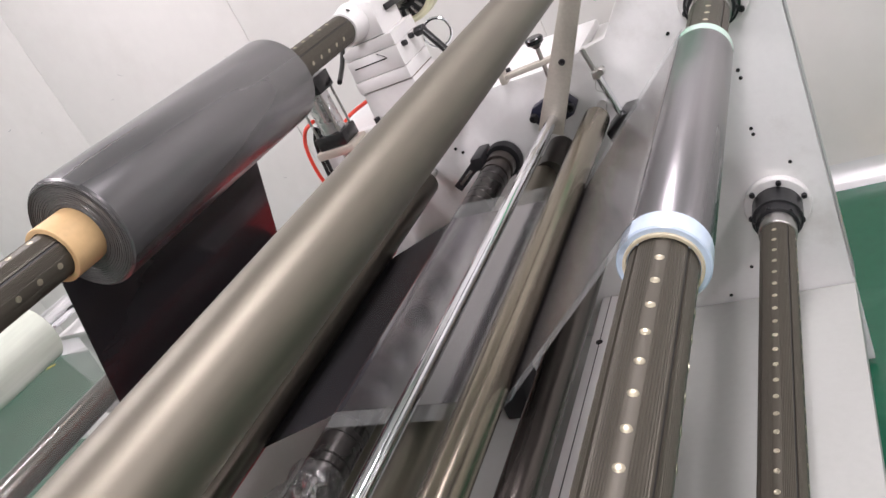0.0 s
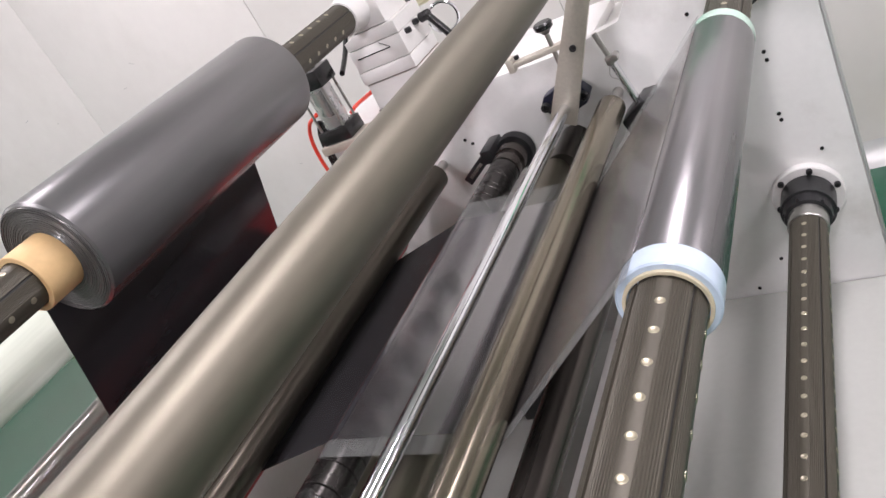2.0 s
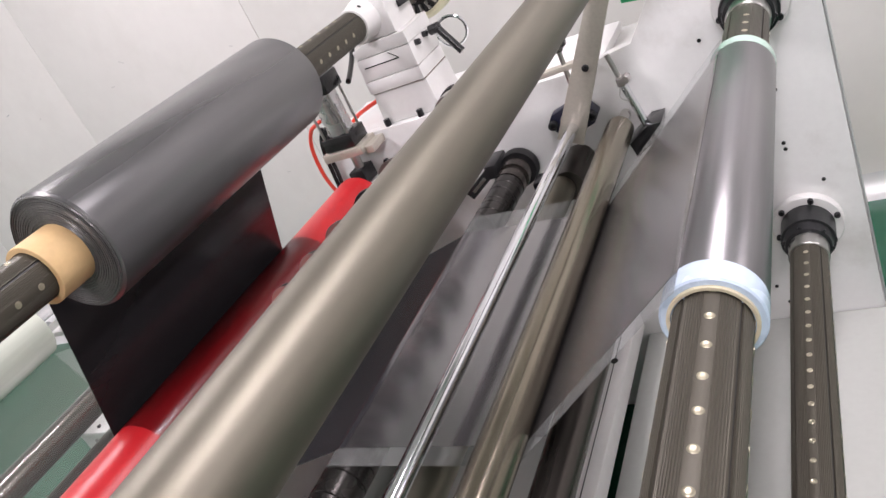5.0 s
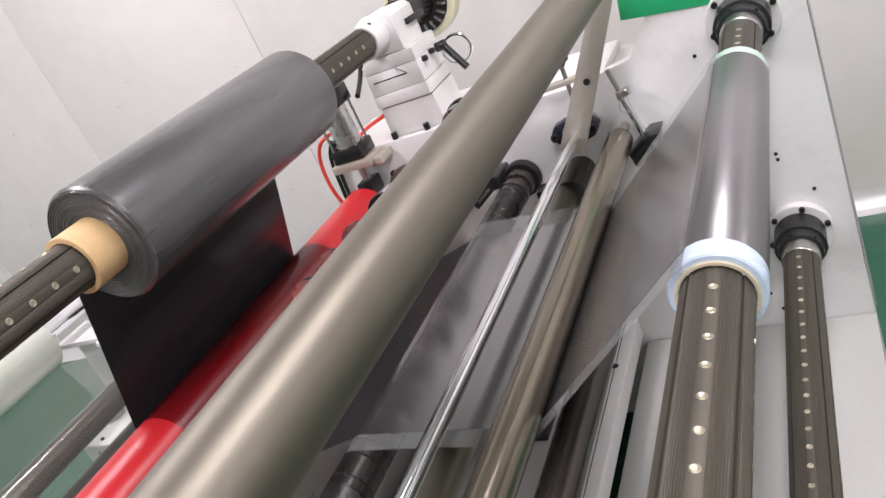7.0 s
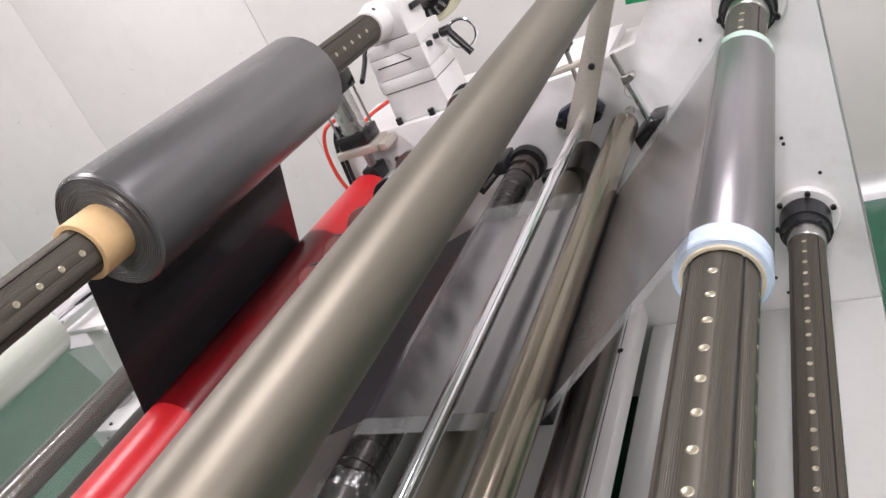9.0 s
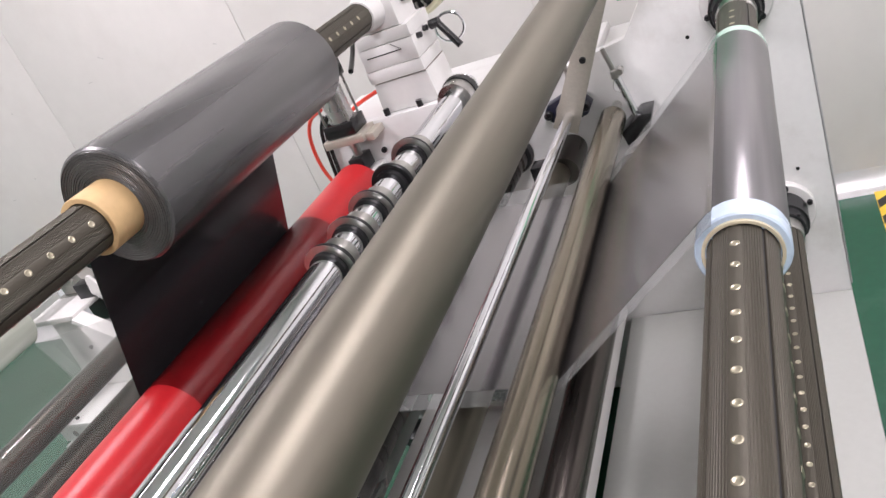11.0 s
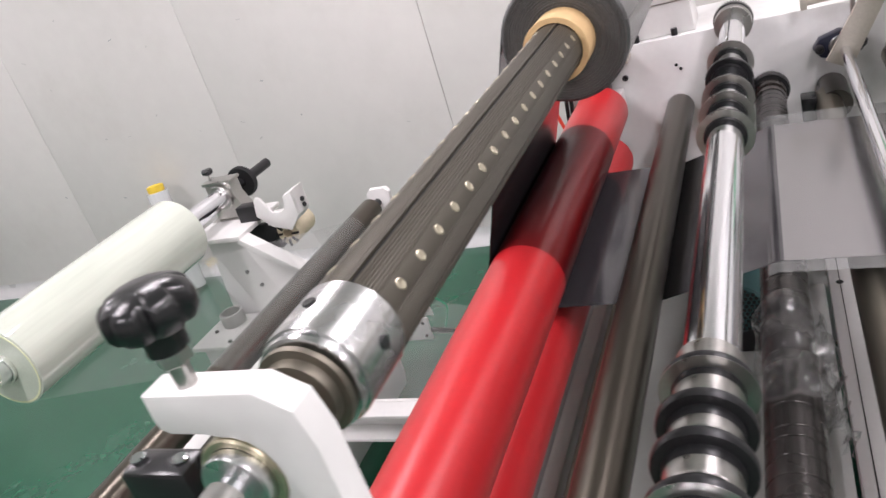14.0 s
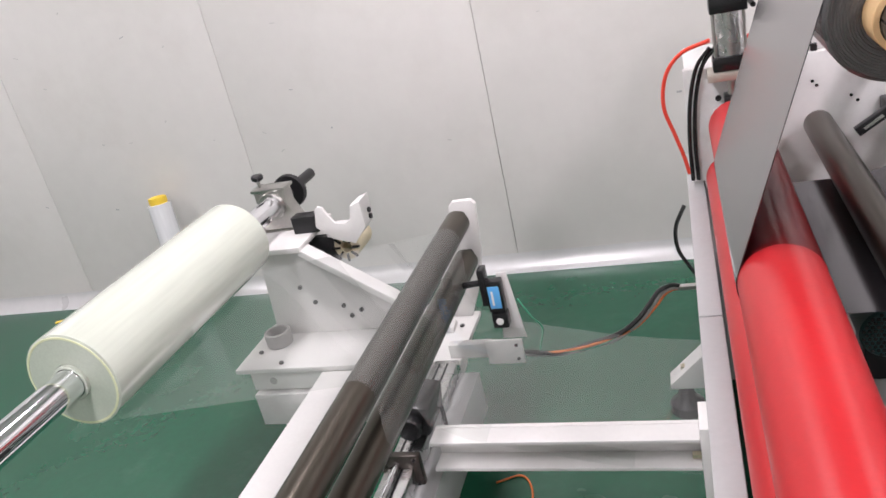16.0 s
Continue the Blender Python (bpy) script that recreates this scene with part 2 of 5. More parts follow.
def lathe(profile, seg=64, cap=True):
    """A turned body about the y axis; profile: rows of (y, radius)."""
    bm = bmesh.new()
    rings = []
    for y, r in profile:
        rings.append([bm.verts.new((r * math.sin(2 * math.pi * k / seg), y, r * math.cos(2 * math.pi * k / seg))) for k in range(seg)])
    for a, b in zip(rings, rings[1:]):
        for k in range(seg):
            bm.faces.new((a[k], a[(k + 1) % seg], b[(k + 1) % seg], b[k]))
    if cap:
        bm.faces.new(rings[0])
        bm.faces.new(rings[-1][::-1])
    bmesh.ops.recalc_face_normals(bm, faces=bm.faces)
    return bm


def tube(y0, y1, r_out, r_in, bev=0.0015, seg=64):
    return lathe([(y0 + bev, r_out), (y1 - bev, r_out), (y1, r_out - bev), (y1, r_in), (y0, r_in), (y0, r_out - bev), (y0 + bev, r_out)], seg, cap=False)


def rod(y0, y1, r, bev=0.0015, seg=48):
    return lathe([(y0, r - bev), (y0 + bev, r), (y1 - bev, r), (y1, r - bev)], seg)


def turned(bm, m):
    bmesh.ops.transform(bm, matrix=m, verts=bm.verts)
    return bm


def upright(z0, z1, r, bev=0.001, seg=32, at=(0, 0)):
    return turned(rod(z0, z1, r, bev, seg), Matrix.Translation((at[0], at[1], 0)) @ Matrix.Rotation(radians(90), 4, "X"))


def between(a, b, r, seg=24, bev=0.0008):
    """A rod from point a to point b."""
    a, b = Vector(a), Vector(b)
    turn = (b - a).to_track_quat("Y", "Z").to_matrix().to_4x4()
    return turned(rod(0, (b - a).length, r, bev, seg), Matrix.Translation(a) @ turn)


def plate(outline, y0, y1, bev=0.002):
    """An outline of (x, z) points drawn out from y0 to y1."""
    bm = bmesh.new()
    a = [bm.verts.new((x, y0, z)) for x, z in outline]
    b = [bm.verts.new((x, y1, z)) for x, z in outline]
    bm.faces.new(a)
    bm.faces.new(b[::-1])
    n = len(a)
    for k in range(n):
        bm.faces.new((a[k], b[k], b[(k + 1) % n], a[(k + 1) % n]))
    bmesh.ops.recalc_face_normals(bm, faces=bm.faces)
    if bev:
        bmesh.ops.bevel(bm, geom=[e for e in bm.edges if abs(e.verts[0].co.y - e.verts[1].co.y) < 1e-6], offset=bev, segments=2, affect="EDGES", profile=0.5)
    return bm


def cable(points, r, seg=10, steps=10):
    """A round cable along a smooth curve through the points."""
    pts = [Vector(p) for p in points]
    full = [pts[0] * 2 - pts[1], *pts, pts[-1] * 2 - pts[-2]]
    line = []
    for i in range(1, len(full) - 2):
        p0, p1, p2, p3 = full[i - 1:i + 3]
        for k in range(steps):
            u = k / steps
            line.append(0.5 * (2 * p1 + (p2 - p0) * u + (2 * p0 - 5 * p1 + 4 * p2 - p3) * u * u + (3 * p1 - p0 - 3 * p2 + p3) * u ** 3))
    line.append(pts[-1])
    bm = bmesh.new()
    rings, side = [], None
    for i, p in enumerate(line):
        d = (line[min(i + 1, len(line) - 1)] - line[max(i - 1, 0)]).normalized()
        if side is None:
            side = d.orthogonal().normalized()
        side = (side - d * side.dot(d)).normalized()
        up = d.cross(side)
        rings.append([bm.verts.new(p + r * (side * math.cos(2 * math.pi * k / seg) + up * math.sin(2 * math.pi * k / seg))) for k in range(seg)])
    for a, b in zip(rings, rings[1:]):
        for k in range(seg):
            bm.faces.new((a[k], a[(k + 1) % seg], b[(k + 1) % seg], b[k]))
    bm.faces.new(rings[0][::-1])
    bm.faces.new(rings[-1])
    return bm


def thin(path, y0, y1):
    """Very thin film as a single surface along a line of (x, z) points."""
    bm = bmesh.new()
    a = [bm.verts.new((x, y0, z)) for x, z in path]
    b = [bm.verts.new((x, y1, z)) for x, z in path]
    for i in range(len(path) - 1):
        bm.faces.new((a[i], a[i + 1], b[i + 1], b[i]))
    return bm


def skewed(bm, x0, x1, dy):
    """Shifts a web sideways, bit by bit, between x0 and x1."""
    for v in bm.verts:
        v.co.y += dy * min(1, max(0, (v.co.x - x0) / (x1 - x0)))
    return bm


def sheet(path, y0, y1, thick=0.0008):
    """A web of film that follows a line of (x, z) points, from y0 to y1."""
    bm = bmesh.new()
    n = len(path)
    normals = []
    for i in range(n):
        a, b = path[max(i - 1, 0)], path[min(i + 1, n - 1)]
        dx, dz = b[0] - a[0], b[1] - a[1]
        k = math.hypot(dx, dz)
        normals.append((-dz / k * thick / 2, dx / k * thick / 2))
    rows = []
    for y in (y0, y1):
        rows.append([bm.verts.new((p[0] + q[0], y, p[1] + q[1])) for p, q in zip(path, normals)])
        rows.append([bm.verts.new((p[0] - q[0], y, p[1] - q[1])) for p, q in zip(path, normals)])
    a, b, c, d = rows
    for i in range(n - 1):
        for u, v in ((a, c), (d, b), (b, a), (c, d)):
            bm.faces.new((u[i], u[i + 1], v[i + 1], v[i]))
    bm.faces.new((a[0], b[0], d[0], c[0]))
    bm.faces.new((a[-1], c[-1], d[-1], b[-1]))
    bmesh.ops.recalc_face_normals(bm, faces=bm.faces)
    return bm


def arc(cx, cz, r, a0, a1, steps=14):
    """Points round a roller; angles in degrees from +x towards +z."""
    return [(cx + r * math.cos(radians(a0 + (a1 - a0) * k / steps)), cz + r * math.sin(radians(a0 + (a1 - a0) * k / steps))) for k in range(steps + 1)]


def socket_screw(parent, x, y, z, r=0.006, h=0.006, name="screw", out=(0, -1, 0)):
    """A black socket-head screw whose head stands off a face in the direction out."""
    bm = lathe([(0, r), (h * 0.8, r), (h, r * 0.85), (h, r * 0.5), (h * 0.4, r * 0.48), (h * 0.4, 0.0001)], 18)
    turn = Vector(out).to_track_quat("Y", "Z").to_matrix().to_4x4()
    ob = part(name, turned(bm, Matrix.Translation((x, y, z)) @ turn), M_BLACKSTEEL, parent)
    return ob


# ---- plan: axes of the rollers (x, z) and radii ----
P_UNWIND = (-1.0553, 1.2702)
P_REWIND = (-0.2233, 1.0456)
P_SPARE = (-0.2202, 0.5234)
P_LAYON = (-0.4211, 1.2735)
P_PIVOT = (-0.6274, 0.9052)
P_KNIFE = (-0.801, 0.827)
P_GUIDE = (-0.526, 0.88)
P_DIP = (-1.0187, 0.836)
P_RED = (-1.2152, 0.8695)
P_RED2 = (-1.229, 0.7295)
P_SLIT = (-0.8647, 1.0295)
P_LOW = (-0.675, 0.8)
P_LOW2 = (-0.51, 0.755)
P_CLEAR = (-2.7115, 0.7354)
P_IDLE = (-2.0232, 0.6643)
P_IDLE2 = (-2.022, 0.535)
FACE = 1.70
STAND = -0.06
FILM0, FILM1 = 0.728, 1.318
WALL = 2.682


# ---- the room ----
def room():
    solid("floor", box(-8, 5, -5.5, WALL + 0.1, -0.1, 0, 0), M_FLOOR, "glossy green epoxy workshop floor", "floor", kind="structure")
    wall = solid("wall_north", box(-8, 5, WALL + 0.03, WALL + 0.12, 0, CEILING, 0), M_SEAM, "white sandwich panel wall with thin vertical joints", "wall", kind="structure")
    seam = -2.107
    k = -5
    while seam + 1.187 * k < 5:
        x0, x1 = max(-8, seam + 1.187 * k), min(5, seam + 1.187 * (k + 1))
        if x1 - x0 > 0.05 and x1 > -8:
            part("panel", box(x0 + 0.0013, x1 - 0.0013, WALL, WALL + 0.032, 0.0, CEILING - 0.001, 0.001), M_WALL, wall)
        k += 1
    rnd = random.Random(12)
    for k in range(26):
        w, h = rnd.uniform(0.004, 0.016), rnd.uniform(0.0015, 0.004)
        bm = turned(box(-w, w, -0.0012, -0.0004, -h, h, 0.0003), Matrix.Rotation(rnd.uniform(-0.6, 0.6), 4, "Y"))
        part("scuff", bm, M_SEAM if k % 4 else M_GREYPAINT, wall, "small scuff mark").location = (rnd.uniform(-4.6, -1.2), WALL, rnd.uniform(0.5, 1.7))
    for name, b in (("wall_west", (-8.1, -8, -5.5, WALL + 0.1)), ("wall_east", (5, 5.1, -5.5, WALL + 0.1)), ("wall_south", (-8, 5, -5.6, -5.5))):
        solid(name, box(*b, 0, CEILING, 0), M_WALL, "plain white panel wall", "wall", kind="structure")
    solid("ceiling", box(-8.1, 5.1, -5.6, WALL + 0.12, CEILING, CEILING + 0.1, 0), M_CEIL, "plain white ceiling", "ceiling", kind="structure")
    # rounded cove along the foot of the wall
    outline = [(0.0, 0.0), (-0.062, 0.0)] + [(-0.062 + 0.062 * math.sin(radians(a)), 0.072 - 0.072 * math.cos(radians(a))) for a in range(0, 91, 10)]
    bm = bmesh.new()
    a = [bm.verts.new((-8, WALL + y, z)) for y, z in outline]
    b = [bm.verts.new((5, WALL + y, z)) for y, z in outline]
    for i in range(len(a) - 1):
        bm.faces.new((a[i], a[i + 1], b[i + 1], b[i]))
    bm.faces.new(a)
    bm.faces.new(b[::-1])
    bmesh.ops.recalc_face_normals(bm, faces=bm.faces)
    solid("baseboard", bm, M_COVE, "rounded aluminium cove along the wall foot", "baseboard", kind="structure")
    for lx, ly in LAMP_ROWS:
        t = thing("ceiling_light", "slim white ceiling light with a lit diffuser", "ceiling light", (lx, ly, CEILING), "ceiling lights")
        part("frame", box(-0.16, 0.16, -0.6, 0.6, -0.05, -0.001, 0.004), M_WHITE, t)
        part("diffuser", box(-0.14, 0.14, -0.575, 0.575, -0.058, -0.0505, 0.003), M_GLOW, t, "lit white diffuser")
    s = thing("wall_socket", "white wall socket on the panel wall", "wall socket", (0.172, WALL, 0.315))
    part("cover", box(-0.052, 0.052, -0.012, -0.0005, -0.052, 0.052, 0.004), M_WHITE, s)
    for dx in (-0.012, 0.012):
        part("slot", box(dx - 0.003, dx + 0.003, -0.0135, -0.0115, -0.01, 0.012, 0.0005), M_BLACK, s)
    tape = thing("floor_marking", "yellow and black hazard tape on the floor", "floor tape", (0.067, 2.40, 0.0), kind="structure")
    part("strip", box(-0.03, 0.03, -0.23, 0.23, 0.0005, 0.002, 0), M_YELLOW, tape, "yellow strip")
    for k in range(4):
        bm = box(-0.028, 0.028, -0.025, 0.025, 0.002, 0.003, 0)
        for v in bm.verts:
            v.co.y += v.co.x * 0.9
        part("bar", turned(bm, Matrix.Translation((0, -0.165 + 0.11 * k, 0))), M_TAPE, tape, "black slanted bar")


# ---- machine body ----
def machine_frame():
    f = thing("machine_frame", "white painted steel side frame of a slitting machine", "machine frame", (0, 0, 0))
    out = [(-1.30, 0.02), (-0.103, 0.02), (-0.103, 1.62), (-0.36, 1.62), (-0.415, 1.105), (-0.47, 1.03), (-0.52, 1.022), (-0.60, 1.005), (-1.335, 1.005), (-1.335, 0.69), (-1.30, 0.69)]
    side = part("side_plate", plate(out, FACE, FACE + 0.03, 0.003), M_PAINT, f, "white painted side plate with oil smears")
    part("top_plate", box(-1.33, -0.55, FACE + 0.0305, FACE + 0.3, 0.982, 1.005, 0.003), M_PAINT, f, "white frame top with oil smears")
    part("edge_strip", box(-0.1025, -0.099, FACE - 0.001, FACE + 0.06, 0.28, 1.62, 0.001), M_GREYPAINT, f, "grey edge of the side plate")
    part("gear_case", box(-1.30, -0.14, FACE + 0.032, FACE + 0.33, 0.02, 0.98, 0.006), M_PAINT, f)
    part("gear_case", box(-0.34, -0.115, FACE + 0.032, FACE + 0.33, 0.985, 1.6, 0.006), M_PAINT, f)
    deck = part("deck", box(-0.655, -0.103, -0.35, FACE - 0.002, 0.225, 0.265, 0.004), M_DECK, f, "pale grey painted deck")
    part("deck_skirt", box(-0.655, -0.103, -0.35, -0.31, 0.02, 0.224, 0.003), M_DECK, f)
    rail = part("tie_rail", box(-0.715, -0.658, -0.3, FACE - 0.002, 0.29, 0.345, 0.004), M_PAINT2, f, "white square tie rail")
    part("joint", box(-0.6905, -0.6885, -0.3, FACE - 0.004, 0.3448, 0.3458, 0), M_GROOVE, rail, "dark joint line")
    part("plug", turned(rod(0, 0.004, 0.009, 0.001, 20), Matrix.Translation((-0.69, 1.50, 0.343)) @ Matrix.Rotation(radians(90), 4, "X")), M_BLACK, rail, "black plug")
    part("tie_rail", box(-1.272, -1.236, -0.2, FACE - 0.002, 0.36, 0.46, 0.004), M_PAINT2, f)
    part("cover_panel", box(-1.235, -0.72, -0.2, FACE - 0.002, 0.20, 0.225, 0.004), M_DECK, f, "pale grey cover panel")
    for x, z in ((-0.221, 0.866), (-0.220, 0.847), (-0.229, 0.724), (-0.228, 0.709), (-0.336, 0.993), (-0.388, 0.284), (-0.319, 0.359), (-0.30, 0.31),
                 (-1.02, 0.93), (-1.01, 0.918), (-0.80, 0.70), (-0.17, 0.62), (-0.93, 0.88), (-0.915, 0.865)):
        part("tapped_hole", turned(rod(0, 0.003, 0.0042, 0.0005, 16), Matrix.Translation((x, FACE - 0.0025, z))), M_BLACK, f)
    # grey guard cover along the infeed edge
    part("guard_cover", box(-1.349, -1.303, 0.967, 1.985, 0.645, 0.68, 0.003), M_GREYPAINT, f, "grey sheet guard cover")
    part("guard_cover", box(-1.349, -1.303, -0.3, 0.963, 0.645, 0.68, 0.003), M_GREYPAINT, f, "grey sheet guard cover")
    part("guard_post", box(-1.345, -1.308, -0.28, 1.98, 0.15, 0.644, 0.003), M_PAINT2, f)
    br = part("foot_bracket", plate([(-1.336, 0.1), (-1.45, 0.1), (-1.45, 0.115), (-1.336, 0.23)], 1.545, 1.615, 0.003), M_PAINT2, f, "white levelling bracket")
    part("bolt", upright(0.1, 0.16, 0.011, 0.001, 6, (-1.408, 1.582)), M_BRASS, br)
    part("levelling_foot", turned(lathe([(0, 0.05), (0.03, 0.05), (0.045, 0.03), (0.1, 0.012)], 28), Matrix.Translation((-1.408, 1.582, 0)) @ Matrix.Rotation(radians(90), 4, "X")), M_BLACKSTEEL, f, "dark rubber levelling foot")
    for x in (-0.16, -1.27):
        part("levelling_foot", turned(lathe([(0, 0.05), (0.03, 0.05), (0.045, 0.03), (0.1, 0.012)], 28), Matrix.Translation((x, -0.28, 0)) @ Matrix.Rotation(radians(90), 4, "X")), M_BLACKSTEEL, f)
        part("leg", box(x - 0.035, x + 0.035, -0.31, -0.25, 0.09, 0.6 if x < -1 else 0.225, 0.004), M_PAINT2, f)
    strip = solid("green_tape", turned(box(-0.16, 0.10, -0.001, 0.001, -0.02, 0.05, 0.0005), Matrix.Translation((-0.30, FACE - 0.004, 1.115)) @ Matrix.Rotation(radians(8), 4, "Y")), M_GREENTAPE,
                  "bright green tape stuck on the white side plate", "tape")
    return f


# ---- rollers and shafts ----
def journal_roller(name, label, p, r, y0, y1, mat, journal=0.012, to=FACE, near=None, seg=72, at_y=0.0, group="idler rollers"):
    t = thing(name, label, "roller", (p[0], at_y, p[1]), group)
    part("barrel", lathe([(y0, r * 0.55), (y0 + 0.0005, r - 0.002), (y0 + 0.002, r), (y1 - 0.002, r), (y1 - 0.0005, r - 0.002), (y1, r * 0.55)], seg), mat, t)
    part("journal", rod(y1 - 0.001, to - 0.001, journal), M_STEEL, t, "bright steel journal")
    if near is not None:
        part("journal", rod(near, y0 + 0.001, journal), M_STEEL, t, "bright steel journal")
    return t


def air_shaft(label, p, r, y0, y1, b0, b1, group="air shafts", pitch=0.038, rows=4):
    """An expanding shaft: ribbed dark body, black slots, rows of bright lugs."""
    t = thing("air_shaft", label, "shaft", (p[0], 0, p[1]), group)
    seg = 360
    ring = []
    for k in range(seg):
        a = 360 * k / seg
        q = (a + 45) % 90 - 45          # 0 at a lug row
        rr = r
        if abs(abs(q) - 45) < 2.6:
            rr = r - 0.0045
        elif 11 < abs(q) < 40 and k % 4 < 2:
            rr = r - 0.0006
        ring.append((rr * math.sin(radians(a)), rr * math.cos(radians(a))))
    bm = bmesh.new()
    a = [bm.verts.new((x, y0, z)) for x, z in ring]
    b = [bm.verts.new((x, y1, z)) for x, z in ring]
    for k in range(seg):
        bm.faces.new((a[k], a[(k + 1) % seg], b[(k + 1) % seg], b[k]))
    bm.faces.new(a)
    bm.faces.new(b[::-1])
    bmesh.ops.recalc_face_normals(bm, faces=bm.faces)
    part("body", bm, M_SHAFT, t)
    for q in range(rows):
        ang = radians(45 + 90 * q)
        bm = box(-0.0012, 0.0012, y0 + 0.003, y1 - 0.003, r - 0.0046, r - 0.002, 0)
        part("slot", turned(bm, Matrix.Rotation(ang, 4, "Y")), M_GROOVE, t, "black rubber slot")
    lug = mesh_of(lathe([(0, 0.005), (0.0012, 0.005), (0.0017, 0.0038), (0.0011, 0.0024), (0.0015, 0.0001)], 14), "lug", M_BUTTON)
    n = int((b1 - b0) / pitch)
    for q in range(rows):
        for k in range(n):
            ob = new("lug", lug)
            ob.parent = t
            ob.matrix_local = Matrix.Rotation(radians(90 * q), 4, "Y") @ Matrix.Translation((0, b0 + pitch * k, r - 0.0011)) @ Matrix.Rotation(radians(90), 4, "X")
    return t


def flange(p, y):
    t = thing("shaft_flange", "white flange with a black bolted chuck", "flange", (p[0], y, p[1]), "shaft flanges")
    part("flange_plate", tube(-0.022, -0.0005, 0.074, 0.03, 0.003), M_PAINT2, t, "white round flange plate")
    part("chuck", lathe([(-0.11, 0.04), (-0.108, 0.046), (-0.085, 0.05), (-0.084, 0.055), (-0.024, 0.055), (-0.0225, 0.053)], 64), M_BLACKSTEEL, t, "black chuck ring")
    part("collar", tube(-0.15, -0.1105, 0.04, 0.02, 0.002), M_STEEL, t, "steel collar")
    for k in range(6):
        a = radians(60 * k + 15)
        socket_screw(t, 0.064 * math.sin(a), -0.0222, 0.064 * math.cos(a), 0.0065, 0.008)
    for k in range(6):
        a = radians(60 * k - 12)
        socket_screw(t, 0.047 * math.sin(a), -0.1005, 0.047 * math.cos(a), 0.004, 0.006, "set_screw")
    return t


def rolls():
    """Everything that turns, keyed in motions()."""
    made = {}
    x, z = P_UNWIND
    sh = air_shaft("dark ribbed air shaft that carries the unwind roll", P_UNWIND, 0.0372, -0.027, 1.695, -0.003, 1.67, pitch=0.04)
    part("end_cap", lathe([(-0.092, 0.018), (-0.0925, 0.032), (-0.0915, 0.0355), (-0.088, 0.0362), (-0.0875, 0.0352), (-0.0845, 0.0352), (-0.084, 0.0378), (-0.081, 0.0384), (-0.029, 0.0384), (-0.0275, 0.037), (-0.0271, 0.03)], 64), M_ALU, sh, "machined aluminium end cap")
    part("hub", lathe([(-0.116, 0.009), (-0.1155, 0.0165), (-0.108, 0.017), (-0.1075, 0.026), (-0.1, 0.027), (-0.0995, 0.0325), (-0.0955, 0.033)], 48), M_ROLLER, sh, "dark turned hub")
    part("stub", rod(-0.26, -0.12, 0.0095, 0.002), M_CHROME, sh, "bright stub axle")
    for k in range(4):
        a = radians(90 * k + 20)
        part("cap_hole", turned(rod(0, 0.003, 0.005, 0.0005, 16), Matrix.Rotation(a, 4, "Y") @ Matrix.Translation((0, -0.055, 0.0369)) @ Matrix.Rotation(radians(90), 4, "X")), M_BLACK, sh, "dark set-screw hole")
    made["unwind_shaft"] = sh
    roll = thing("film_roll", "thick roll of dark grey film on a cardboard core", "film roll", (x, 0, z), "film rolls")
    part("film", lathe([(0.720, 0.0475), (0.7202, 0.092), (0.723, 0.0957), (1.322, 0.0957), (1.325, 0.094), (1.325, 0.0475)], 128), M_WOUND, roll, "dark grey glossy wound film")
    rnd = random.Random(5)
    for k in range(11):
        r = 0.05 + 0.0039 * k
        wob = lathe([(0.7202, r), (0.7182 - 0.0012 * rnd.random(), r + 0.0006), (0.7202, r + 0.0012 + 0.0012 * rnd.random())], 96, cap=False)
        ph = rnd.random() * 6
        for v in wob.verts:
            v.co.x *= 1 + 0.006 * math.sin(3 * math.atan2(v.co.z, v.co.x) + ph)
        part("wound_edge", wob, M_ROLLEND, roll, "uneven wound film edge")
    part("end_face", tube(0.7188, 0.7199, 0.0922, 0.048, 0.0004, 96), M_ROLLEND, roll, "black wound edges")
    part("core", tube(0.66, 1.37, 0.0468, 0.0385, 0.001), M_CARD, roll, "tan cardboard core")
    made["unwind_roll"] = roll

    sh = air_shaft("dark ribbed air shaft under the rewind roll", P_REWIND, 0.0378, -0.12, 1.595, -0.077, 1.55, pitch=0.04)
    made["rewind_shaft"] = sh
    roll = thing("film_roll", "slim rewind roll of grey film with clear edges", "film roll", (P_REWIND[0], 0, P_REWIND[1]), "film rolls")
    part("film", lathe([(0.714, 0.0436), (0.7142, 0.0500), (0.715, 0.0505), (1.317, 0.0505), (1.318, 0.0500), (1.318, 0.0436)], 96), M_REWOUND, roll, "grey reflective wound film")
    part("clear_rim", lathe([(0.682, 0.0436), (0.6821, 0.0488), (0.684, 0.0508), (0.7135, 0.0508), (0.7138, 0.0436)], 96), M_RIM, roll, "bluish clear film rim")
    part("clear_rim", lathe([(1.3185, 0.0436), (1.3188, 0.0503), (1.345, 0.0503), (1.3452, 0.0436)], 96), M_RIMREFLECT, roll, "clear film rim, green reflection put into its colour")
    part("core", tube(0.678, 1.358, 0.0433, 0.0395, 0.0006), M_CARDDIRTY, roll, "pale cardboard core")
    made["rewind_roll"] = roll

    air_shaft("dark ribbed air shaft, empty", P_SPARE, 0.0368, -0.05, 1.595, 0.0, 1.56, pitch=0.04)
    flange(P_REWIND, FACE)
    flange(P_SPARE, FACE)

    made["guide"] = journal_roller("guide_roller", "brownish anodised guide roller", P_GUIDE, 0.03, -0.02, 1.62, M_GUIDE, near=-0.1)
